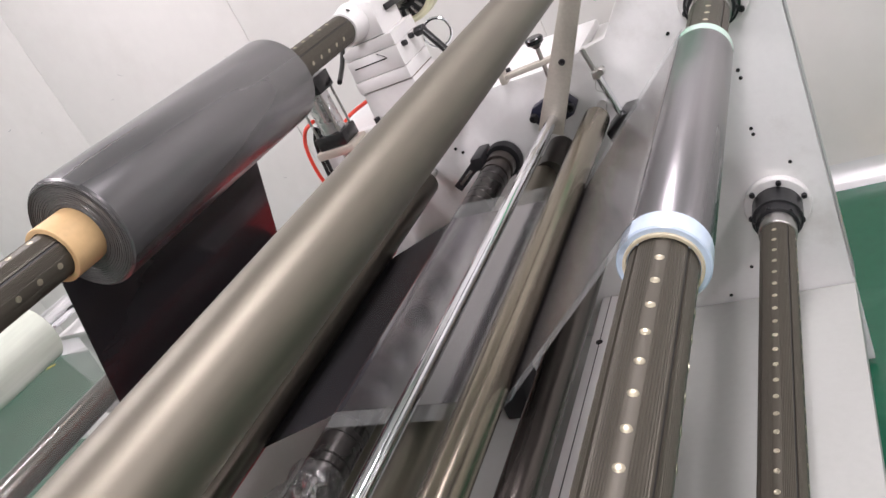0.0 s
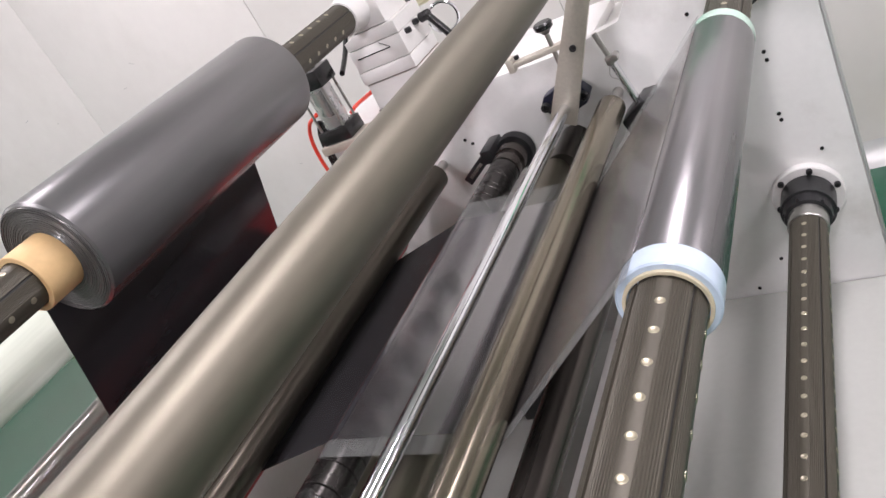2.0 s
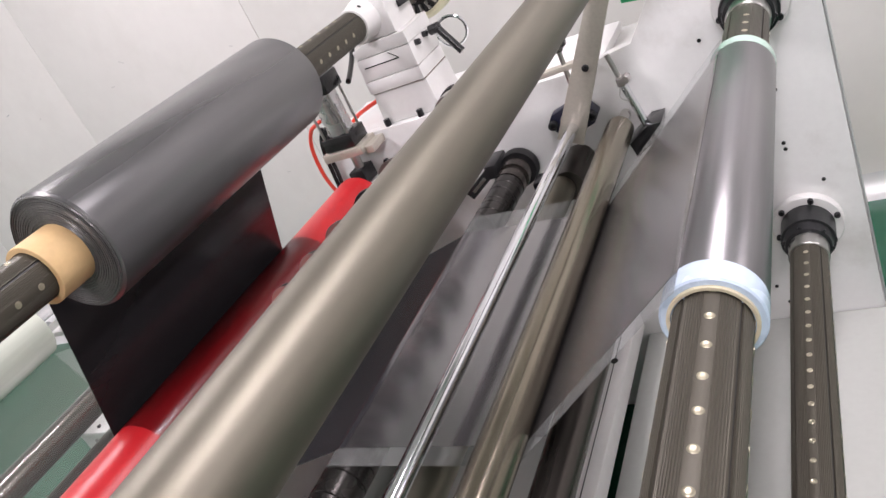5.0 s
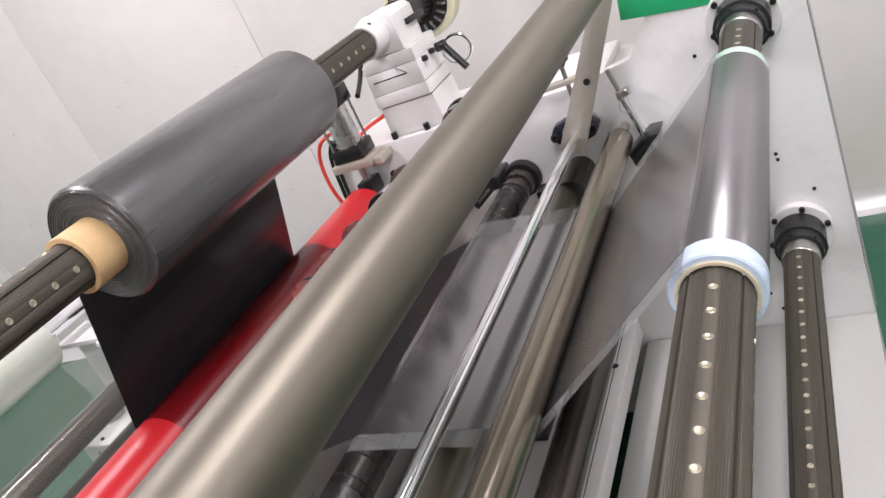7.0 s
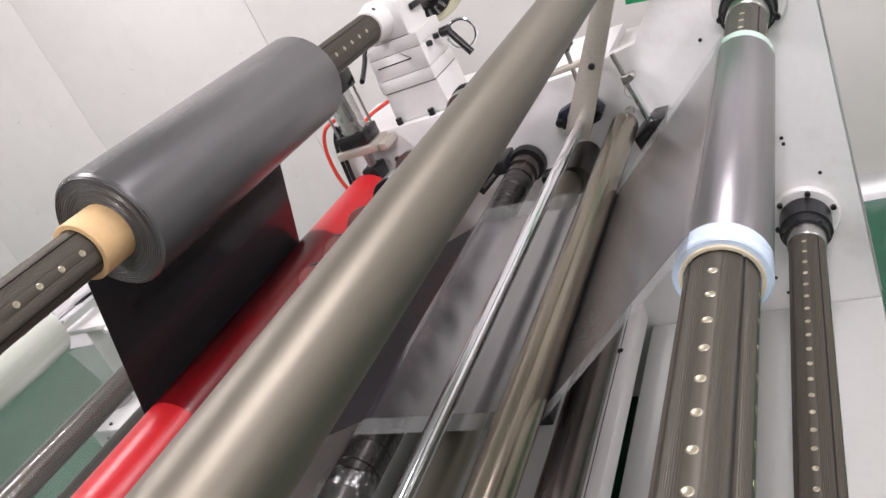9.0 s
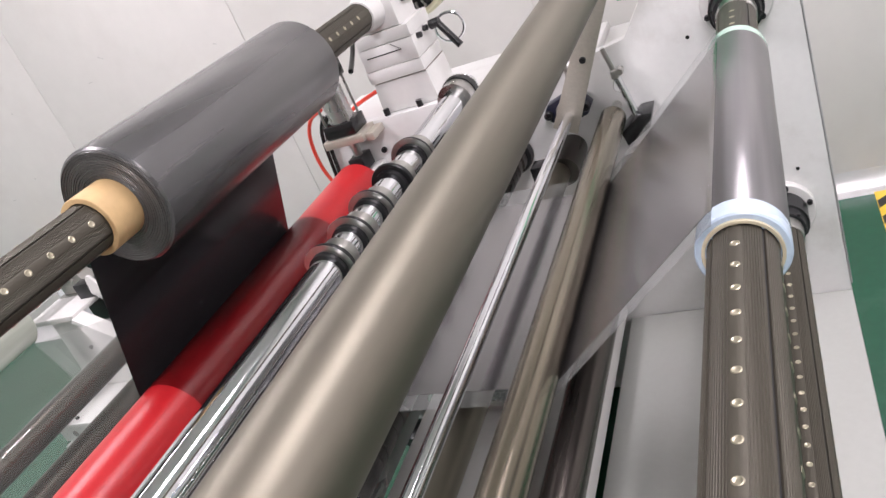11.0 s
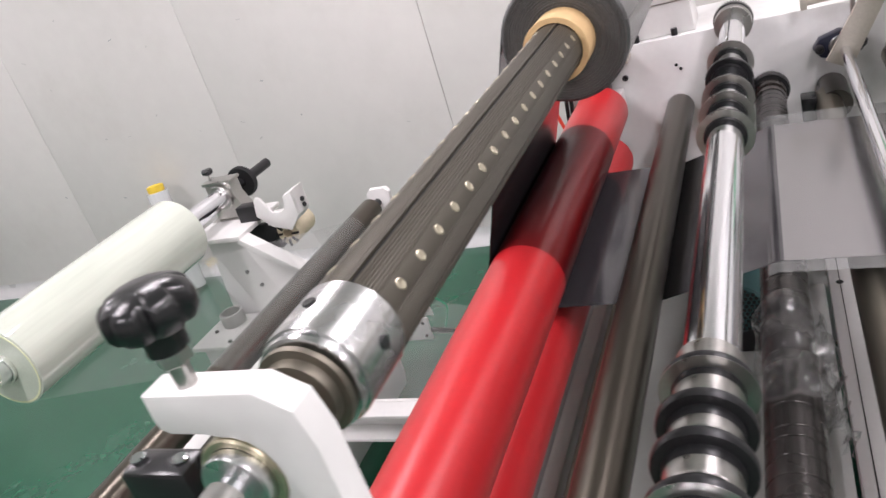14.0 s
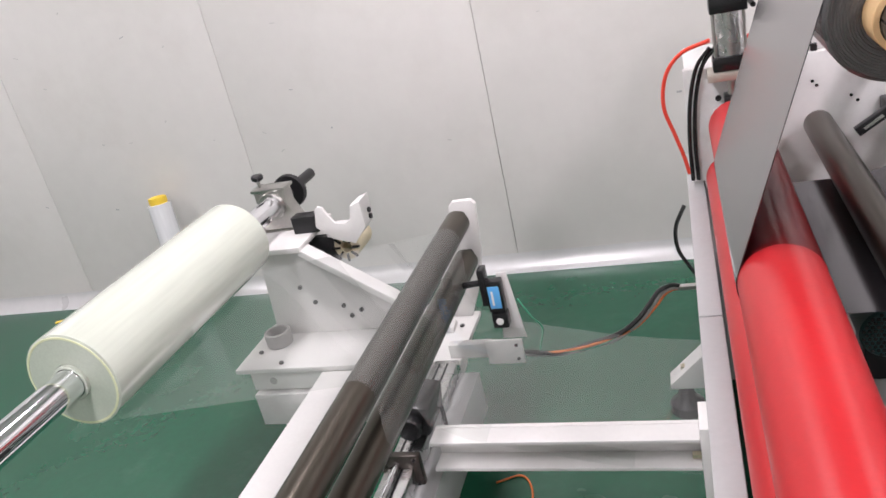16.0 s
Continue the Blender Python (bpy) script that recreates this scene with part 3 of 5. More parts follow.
    made["low"] = journal_roller("guide_roller", "brownish anodised guide roller below the web", P_LOW, 0.03, -0.02, 1.62, M_ROLLER, near=-0.1)
    made["low2"] = journal_roller("guide_roller", "dark anodised guide roller low in the machine", P_LOW2, 0.03, -0.02, 1.62, M_DARKROLL, near=-0.1)
    journal_roller("guide_roller", "brownish anodised guide roller low in the machine", (-1.19, 0.45), 0.033, -0.12, 1.62, M_ROLLER, near=-0.2)
    made["dip"] = journal_roller("guide_roller", "dark brown anodised guide roller that presses the web down", P_DIP, 0.035, -0.12, 1.635, M_IDLER, near=-0.2)
    made["red"] = journal_roller("rubber_roller", "bright red rubber covered nip roller", P_RED, 0.0685, -0.2, 1.60, M_RED, 0.02, near=-0.28, seg=96, group="rubber rollers")
    made["red2"] = journal_roller("rubber_roller", "red rubber covered lower nip roller", P_RED2, 0.0705, -0.2, 1.60, M_RED, 0.025, near=-0.28, seg=96, group="rubber rollers")

    # slitter shaft with its blade holders
    s = thing("slitter_shaft", "chromed slitter shaft with black blade rings", "shaft", (P_SLIT[0], 0, P_SLIT[1]))
    part("bar", rod(-0.25, 1.695, 0.0288), M_CHROME, s, "polished chrome bar")
    ring = mesh_of(lathe([(-0.017, 0.030), (-0.0165, 0.0335), (-0.006, 0.0345), (-0.0055, 0.0435), (-0.003, 0.0448), (0.003, 0.0448), (0.0055, 0.0435), (0.006, 0.0355), (0.0165, 0.034), (0.017, 0.030)], 64), "blade_ring", M_BLACKSTEEL)
    blade = mesh_of(lathe([(-0.0005, 0.040), (0.0, 0.0462), (0.0006, 0.0462), (0.001, 0.040)], 72), "blade", M_STEEL)
    sleeve = mesh_of(tube(-0.011, 0.011, 0.0332, 0.029, 0.001), "sleeve", M_STEEL)
    for k, y in enumerate((1.28, 1.16, 1.05, 0.955, 0.865, 0.20, 0.145, 0.095, 0.04)):
        for nm, me, dy in (("blade_ring", ring, 0), ("blade", blade, -0.0072), ("sleeve", sleeve, 0.03)):
            if nm == "blade" and k in (1, 6, 7):
                continue
            ob = new(nm, me)
            ob.parent = s
            ob.location = (0, y + dy, 0)
    gear = lathe([(1.625, 0.03), (1.6252, 0.047), (1.649, 0.047), (1.6492, 0.03)], 88)
    for v in gear.verts:
        q = math.hypot(v.co.x, v.co.z)
        if q > 0.04 and int(round(math.atan2(v.co.x, v.co.z) / (2 * math.pi) * 88)) % 2:
            v.co.x, v.co.z = v.co.x * 0.92, v.co.z * 0.92
    part("gear", gear, M_BLACKSTEEL, s, "small dark toothed gear")
    part("clamp_ring", lathe([(1.585, 0.03), (1.5855, 0.043), (1.62, 0.0435), (1.6245, 0.042)], 48), M_STEEL, s, "steel clamp ring")
    made["slit"] = s
    # counter-knife shaft
    k_ = thing("knife_shaft", "dark counter-knife shaft made of stacked rings", "shaft", (P_KNIFE[0], 0, P_KNIFE[1]))
    part("core_bar", rod(-0.2, 1.66, 0.022), M_STEEL, k_)
    y = -0.18
    i = 0
    widths = (0.03, 0.03, 0.018, 0.042, 0.03)
    while y < 1.57:
        w = widths[i % 5] if y < 0.70 or y > 1.40 else 0.70
        y1 = min(y + w, 1.57)
        part("knife_ring", lathe([(y + 0.0004, 0.026), (y + 0.0006, 0.0338), (y + 0.0016, 0.0350), (y1 - 0.0016, 0.0350), (y1 - 0.0006, 0.0338), (y1 - 0.0004, 0.026)], 56), M_KNIFE, k_)
        y, i = y1, i + 1
    gear = lathe([(1.655, 0.03), (1.6552, 0.047), (1.683, 0.047), (1.6832, 0.03)], 96)
    for v in gear.verts:
        q = math.hypot(v.co.x, v.co.z)
        if q > 0.04 and int(round(math.atan2(v.co.x, v.co.z) / (2 * math.pi) * 96)) % 2:
            v.co.x, v.co.z = v.co.x * 0.92, v.co.z * 0.92
    part("gear", gear, M_BLACKSTEEL, k_, "dark toothed gear")
    part("collar", lathe([(1.572, 0.024), (1.5725, 0.036), (1.595, 0.036), (1.596, 0.031), (1.615, 0.031), (1.616, 0.037), (1.645, 0.037), (1.6545, 0.03)], 48), M_DARKROLL, k_)
    made["knife"] = k_
    return made


def film_web():
    """The dark film from the unwind roll through the nip and the knives to the rewind roll."""
    w = thing("film_web", "dark grey film web running through the machine rollers", "film web", (0, 0, 0))
    ax, az = P_UNWIND
    first = [(ax - 0.0962 * 0.932, az + 0.0962 * 0.363)] + arc(*P_RED, 0.0695, 158.7, 284, 18)
    second = arc(*P_RED, 0.0695, 284, 296, 3) + arc(*P_DIP, 0.0358, 236, 290, 10) + arc(*P_KNIFE, 0.0358, 124, 84, 10)
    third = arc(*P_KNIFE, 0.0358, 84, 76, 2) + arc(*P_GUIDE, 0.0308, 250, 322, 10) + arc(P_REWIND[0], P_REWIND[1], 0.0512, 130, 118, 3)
    part("upper_span", sheet(first, FILM0, FILM1), M_FOIL, w, "glossy black-grey film")
    part("film_back", sheet([(px - 0.0009, pz) for px, pz in first[:8]], FILM0, FILM1, 0.0004), M_FOILPALE, w, "paler film back")
    # Added dark sheet; darkens the red roller across the film's width.
    part("nip_wrap", thin(arc(*P_RED, 0.0693, 200, 0, 40) + arc(*P_RED, 0.0693, -5, -70, 14), FILM0, FILM1), M_TINT, w, "dark see-through sheet over the red roller")
    part("dip_span", sheet(second, FILM0, FILM1), M_FOIL, w, "glossy black-grey film")
    lead = (-0.53, -0.25, -0.02)
    # Same dark film as before the knives; its reflections are put into the colour.
    part("cut_span", skewed(sheet(third, FILM0, FILM1), *lead), M_FOILPALE, w, "paler grey film")
    margin = arc(*P_KNIFE, 0.0358, 124, 84, 10) + third[1:]
    part("clear_margin", skewed(thin(margin, 0.693, FILM0 - 0.0005), *lead), M_CLEAREDGE, w, "clear film margin")
    part("clear_margin", skewed(thin(margin, FILM1 + 0.0005, 1.382), *lead), M_CLEAREDGE, w, "clear film margin")
    return w


def lay_on_arm():
    """The swinging roller above the web, its two arms and the pivot bar."""
    t = thing("swing_arm", "swing arm with a long brown roller and flat bar arms", "swing arm", (0, 0, 0))
    bx, bz = P_LAYON
    cx, cz = P_PIVOT
    d = Vector((bx - cx, bz - cz)).normalized()
    n = Vector((-d.y, d.x))
    for y0, y1 in ((-0.088, -0.062), (1.625, 1.637)):
        wide = 0.0275 if y0 < 0 else 0.030
        a, b = Vector((cx, cz)) - d * 0.035, Vector((bx, bz)) + d * (0.046 if y0 < 0 else 0.045)
        c = 0.012
        out = [a + n * wide, b + n * (wide - c), b - n * (wide - c), a - n * wide]
        if y0 < 0:
            out = [a + n * wide, b - d * 0.003 + n * wide, b + n * (wide - 0.003), b - n * (wide - 0.006), b - d * 0.006 - n * wide, a - n * wide]
        part("arm", plate([(p.x, p.y) for p in out], y0, y1, 0.0015), M_NICKEL, t, "plated flat bar arm")
    part("arm_screw", lathe([(-0.0635, 0.0001), (-0.0605, 0.0048), (-0.0605, 0.005), (-0.0645, 0.0052), (-0.0645, 0.0082), (-0.0635, 0.0092), (-0.0595, 0.0092)], 28), M_BLACKSTEEL, t).location = (-0.419, -0.028, 1.285)
    socket_screw(t, -0.555, 1.6245, 1.03, 0.0075, 0.005, "arm_screw")
    part("roller", lathe([(-0.057, 0.022), (-0.0565, 0.036), (-0.054, 0.0378), (1.607, 0.0378), (1.609, 0.036), (1.6095, 0.022)], 96), M_ROLLER, t, "long brownish anodised roller").location = (bx, 0, bz)
    part("axle", rod(-0.063, 1.626, 0.012), M_STEEL, t).location = (bx, 0, bz)
    part("pivot_bar", rod(-0.063, 1.626, 0.0133), M_CHROME, t, "thin chromed pivot bar").location = (cx, 0, cz)
    return t


def small_fittings():
    # bearing block of the swing arm
    b = thing("bearing_block", "blue flanged bearing block bolted to the plate", "bearing", (-0.635, FACE, 0.910))
    part("housing", plate([(-0.06, 0.0), (-0.045, 0.022), (0.0, 0.036), (0.045, 0.022), (0.06, 0.0), (0.045, -0.022), (0.0, -0.036), (-0.045, -0.022)], -0.035, -0.001, 0.003), M_BLUE, b)
    part("bearing", tube(-0.045, -0.0355, 0.026, 0.012), M_STEEL, b)
    for dx in (-0.046, 0.046):
        socket_screw(b, dx, -0.0355, 0, 0.011, 0.012, "bolt")
    part("pivot_pin", rod(-0.07, -0.001, 0.012), M_STEEL, b)
    # gas strut
    s = thing("gas_strut", "thin steel strut on a black clevis", "strut", (0, 0, 0))
    a, c = Vector((-0.515, 1.66, 1.034)), Vector((-0.478, 1.655, 0.855))
    mid = a.lerp(c, 0.36)
    part("rod", between(a, mid, 0.0055), M_STEEL, s)
    part("tube", between(mid, c, 0.0085), M_CHROME, s)
    part("joint", turned(box(-0.009, 0.009, -0.012, 0.012, -0.01, 0.01, 0.003), Matrix.Translation(mid)), M_STEEL, s)
    part("nut", turned(rod(-0.014, 0.01, 0.009, 0.001, 6), Matrix.Translation(mid + Vector((0.012, 0, 0.004)))), M_STEEL, s)
    part("wire", cable([mid, mid + Vector((-0.01, -0.01, -0.03)), mid + Vector((0.004, -0.01, -0.045))], 0.0012, 6), M_STEEL, s)
    part("clevis", plate([(-0.512, 0.80), (-0.452, 0.835), (-0.44, 0.87), (-0.47, 0.87), (-0.52, 0.835)], FACE - 0.075, FACE - 0.001, 0.003), M_BLACK, s, "black angled clevis")
    # clamp with a star knob
    k = thing("sensor_clamp", "steel clamp bar with a black star knob", "clamp", (0, 0, 0))
    part("bar", turned(box(-0.065, 0.065, -0.012, 0.012, -0.006, 0.006, 0.002), Matrix.Translation((-0.645, FACE - 0.05, 1.035)) @ Matrix.Rotation(radians(-3), 4, "Y")), M_NICKEL, k)
    part("lip", box(-0.715, -0.70, FACE - 0.064, FACE - 0.036, 1.018, 1.05, 0.002), M_NICKEL, k)
    part("stud", upright(0.93, 1.075, 0.0055, 0.001, 16, (-0.605, FACE - 0.05)), M_STEEL, k)
    part("knob", turned(lathe([(0, 0.008), (0.006, 0.012), (0.012, 0.02), (0.022, 0.0215), (0.026, 0.018), (0.027, 0.001)], 30), Matrix.Translation((-0.605, FACE - 0.05, 1.072)) @ Matrix.Rotation(radians(90), 4, "X")), M_BLACK, k, "black star knob")
    socket_screw(k, -0.69, FACE - 0.05, 1.042, 0.006, 0.008, "screw", (0, 0, 1))
    part("foot", box(-0.62, -0.59, FACE - 0.06, FACE - 0.001, 0.92, 0.94, 0.002), M_STEEL, k)
    # knife clamp left of the knife shaft gear
    c = thing("blade_holder", "black clamp of the counter-knife shaft", "clamp", (0, 0, 0))
    part("arm", turned(box(-0.05, 0.05, -0.011, 0.011, -0.012, 0.012, 0.002), Matrix.Translation((-0.89, FACE - 0.07, 0.83)) @ Matrix.Rotation(radians(-34), 4, "Y")), M_BLACKSTEEL, c)
    part("slot", turned(box(-0.032, 0.02, -0.0125, -0.0112, -0.004, 0.004, 0), Matrix.Translation((-0.89, FACE - 0.07, 0.83)) @ Matrix.Rotation(radians(-34), 4, "Y")), M_STEEL, c)
    part("block", box(-0.865, -0.835, FACE - 0.085, FACE - 0.001, 0.835, 0.87, 0.003), M_BLACKSTEEL, c)
    g = thing("bearing_unit", "dark round bearing cap beside the knife gear", "bearing", (-0.66, FACE, 0.80))
    part("cap", lathe([(-0.14, 0.03), (-0.139, 0.036), (-0.02, 0.036), (-0.0015, 0.036)], 40), M_DARKROLL, g)
    part("clip", box(-0.075, -0.04, -0.15, -0.1, -0.03, 0.03, 0.004), M_BLACK, g)
    # perforated cover deep in the machine
    m = thing("motor_guard", "dark green perforated motor guard", "motor", (-0.925, 1.40, 0.40))
    part("drum", turned(rod(-0.09, 0.12, 0.066, 0.006, 40), Matrix.Rotation(0, 4, "X")), M_MESH, m)
    hole = mesh_of(turned(rod(0, 0.002, 0.005, 0.0003, 6), Matrix.Identity(4)), "hole", M_BLACK)
    for i in range(-7, 8):
        for j in range(-7, 8):
            hx, hz = i * 0.0125 + (0.00625 if j % 2 else 0), j * 0.0108
            if math.hypot(hx, hz) < 0.062:
                ob = new("hole", hole)
                ob.parent, ob.location = m, (hx, -0.0915, hz)
    part("mount", box(-0.04, 0.04, -0.02, 0.09, -0.1745, -0.06, 0.004), M_BLACKSTEEL, m)


def unwind_tower():
    """White chuck tower on the frame top, which holds the far end of the unwind shaft."""
    x, z = P_UNWIND
    t = thing("chuck_tower", "white painted cast chuck tower on the machine frame", "chuck tower", (0, 0, 0))
    part("base", plate([(-1.128, 1.0055), (-0.962, 1.0055), (-0.966, 1.088), (-1.124, 1.088)], 1.755, 1.905, 0.003), M_PAINT2, t, "white base block with rust stains")
    part("seam", box(-1.1215, -0.9685, 1.7565, 1.903, 1.0882, 1.0908, 0), M_RUST, t, "rusty joint line")
    part("slide", box(-1.126, -0.966, 1.748, 1.9, 1.091, 1.124, 0.002), M_PAINT2, t, "white slide plate")
    part("column", box(-1.124, -0.9665, 1.7485, 1.899, 1.1252, 1.1815, 0.002), M_PAINT2, t, "white slide block")
    part("top_slide", plate([(-1.122, 1.1828), (-0.9668, 1.1828), (-0.9668, 1.2148), (-1.09, 1.2148), (-1.122, 1.205)], 1.749, 1.899, 0.003), M_PAINT2, t, "white top slide")
    part("cut_line", box(-1.107, -1.006, 1.7475, 1.749, 1.1575, 1.1603, 0), M_BLACK, t, "dark gap line")
    part("cut_line", turned(box(-0.0155, 0.0155, 1.7478, 1.749, -0.0006, 0.0006, 0), Matrix.Translation((-1.018, 0, 1.1695)) @ Matrix.Rotation(radians(38), 4, "Y")), M_BLACK, t, "dark gap line")
    part("head", plate([(-1.105, 1.2152), (-0.985, 1.2152), (-0.985, 1.3), (-0.998, 1.314), (-1.07, 1.314), (-1.1, 1.29)], 1.752, 1.885, 0.009), M_PAINT2, t, "white cast head")
    part("shaft_nose", lathe([(1.692, 0.0375), (1.6925, 0.0415), (1.72, 0.043), (1.752, 0.048), (1.76, 0.05)], 48), M_PAINT2, t, "white shaft nose").location = (x, 0, z)
    part("set_screw", turned(rod(0, 0.0015, 0.005, 0.0004, 16), Matrix.Translation((x, 1.715, z)) @ Matrix.Rotation(radians(38), 4, "Y") @ Matrix.Translation((0, 0, 0.0455)) @ Matrix.Rotation(radians(90), 4, "X")), M_BLACK, t)
    for px in (-1.112, -1.013):
        part("bolt", upright(1.0055, 1.024, 0.0085, 0.001, 16, (px, 1.742)), M_BLACKSTEEL, t, "black hex bolt")
    for py, pz in ((1.783, 1.172), (1.834, 1.174)):
        part("bolt", between((-0.967, py, pz), (-0.954, py, pz), 0.0075, 16), M_BLACKSTEEL, t, "black socket screw")
    part("bar", turned(box(-0.004, 0.004, -0.055, 0.055, -0.008, 0.008, 0.003), Matrix.Translation((-0.979, 1.86, 1.266)) @ Matrix.Rotation(radians(-2), 4, "X")), M_BLACKSTEEL, t, "dark flat lever bar")
    h = part("handle", between((-0.928, 1.845, 1.174), (-0.886, 1.836, 1.104), 0.0095), M_BLACK, t, "black clamping lever")
    part("lever_boss", between((-0.95, 1.845, 1.175), (-0.922, 1.845, 1.177), 0.0125), M_BLACK, h)
    part("lever_stud", between((-0.9665, 1.845, 1.174), (-0.945, 1.845, 1.174), 0.006), M_STEEL, h, "bright stud")
    t.location.y = -0.03
    wh = thing("brake_disc", "air brake disc with dark fins and a cream rim", "brake disc", (x, 2.04, z))
    part("rim", tube(0.0, 0.06, 0.108, 0.088, 0.008), M_CARDPALE, wh, "cream coloured rim")
    part("disc", lathe([(-0.008, 0.02), (-0.007, 0.0878), (0.05, 0.0878), (0.051, 0.02)], 48), M_BLACKSTEEL, wh, "dark ventilated disc")
    part("hub", lathe([(-0.155, 0.02), (-0.153, 0.045), (-0.03, 0.05), (-0.0085, 0.05)], 32), M_BLACK, wh, "black hub")
    for k in range(20):
        part("fin", turned(box(-0.0035, 0.0035, -0.016, -0.0082, 0.062, 0.086, 0.001), Matrix.Rotation(radians(18 * k), 4, "Y")), M_STEEL, wh)
    rg = solid("chrome_ring", turned(tube(-0.004, 0.004, 0.042, 0.035, 0.003, 40), Matrix.Rotation(radians(12), 4, "Z")), M_CHROME, "chromed ring hanging by the clamp lever", "ring", (-0.928, 1.885, 1.142))
    solid("air_hose", cable([(-1.151, 1.692, 1.149), (-1.160, 1.73, 1.16), (-1.172, 1.78, 1.177), (-1.185, 1.831, 1.2)], 0.007), M_BLACK, "black air hose between cylinder and chuck tower", "hose", group="black hoses")


def air_cylinder():
    """Pneumatic cylinder that presses the red roller, with its hoses."""
    c = thing("air_cylinder", "pneumatic cylinder with black end caps and tie rods", "air cylinder", (-1.2152, FACE - 0.04, 0.012))
    part("end_cap", box(-0.045, 0.045, -0.04, 0.037, 1.14, 1.185, 0.003), M_BLACK, c)
    part("port", turned(lathe([(0, 0.014), (0.002, 0.02), (0.006, 0.022), (0.007, 0.001)], 24), Matrix.Translation((0, 0, 1.184)) @ Matrix.Rotation(radians(90), 4, "X")), M_BLACKSTEEL, c)
    part("end_cap", box(-0.045, 0.045, -0.04, 0.037, 0.995, 1.032, 0.003), M_BLACK, c)
    part("barrel", upright(1.031, 1.141, 0.034, 0.001, 40), M_ALU, c, "silver barrel")
    for dx in (-0.036, 0.036):
        for dy in (-0.032, 0.03):
            part("tie_rod", upright(1.031, 1.141, 0.0035, 0.0005, 12, (dx, dy)), M_STEEL, c)
    part("mount_plate", box(-0.06, 0.06, -0.045, 0.0395, 0.972, 0.994, 0.002), M_NICKEL, c)
    part("mount_ear", box(0.0605, 0.085, -0.03, 0.0395, 0.965, 0.985, 0.002), M_NICKEL, c)
    part("piston_rod", upright(0.925, 0.973, 0.012), M_STEEL, c)
    part("fork", box(-0.022, 0.022, -0.03, 0.03, 0.885, 0.926, 0.003), M_BLACKSTEEL, c)
    part("bearing_slide", box(-0.05, 0.05, -0.038, 0.039, 0.83, 0.884, 0.003), M_PAINT2, c)
    for dx in (-0.035, 0.06):
        socket_screw(c, dx, 0.036, 0.91, 0.008, 0.008)
    solid("air_hose", cable([(-1.26, 1.79, 1.022), (-1.225, 1.785, 1.038), (-1.15, 1.775, 1.06), (-1.1, 1.8, 1.07)], 0.0055), M_REDTUBE, "bright red pneumatic hose running to the chuck tower", "hose")
    solid("air_hose", cable([(-1.263, 1.66, 1.084), (-1.334, 1.70, 1.054), (-1.379, 1.725, 0.994), (-1.392, 1.736, 0.906), (-1.369, 1.736, 0.821), (-1.352, 1.738, 0.76), (-1.340, 1.745, 0.70)], 0.0055), M_REDTUBE, "bright red pneumatic hose hanging in a loop", "hose")
    for k, dx in enumerate((0, 0.014)):
        solid("air_hose", cable([(-1.264 + dx, 1.655, 1.066), (-1.30 + dx, 1.67, 1.016), (-1.322 + dx, 1.685, 0.926), (-1.332 + dx, 1.688, 0.815), (-1.332 + dx, 1.688, 0.70)], 0.0055), M_BLACK, "black pneumatic hose beside the cylinder", "hose", group="black hoses")


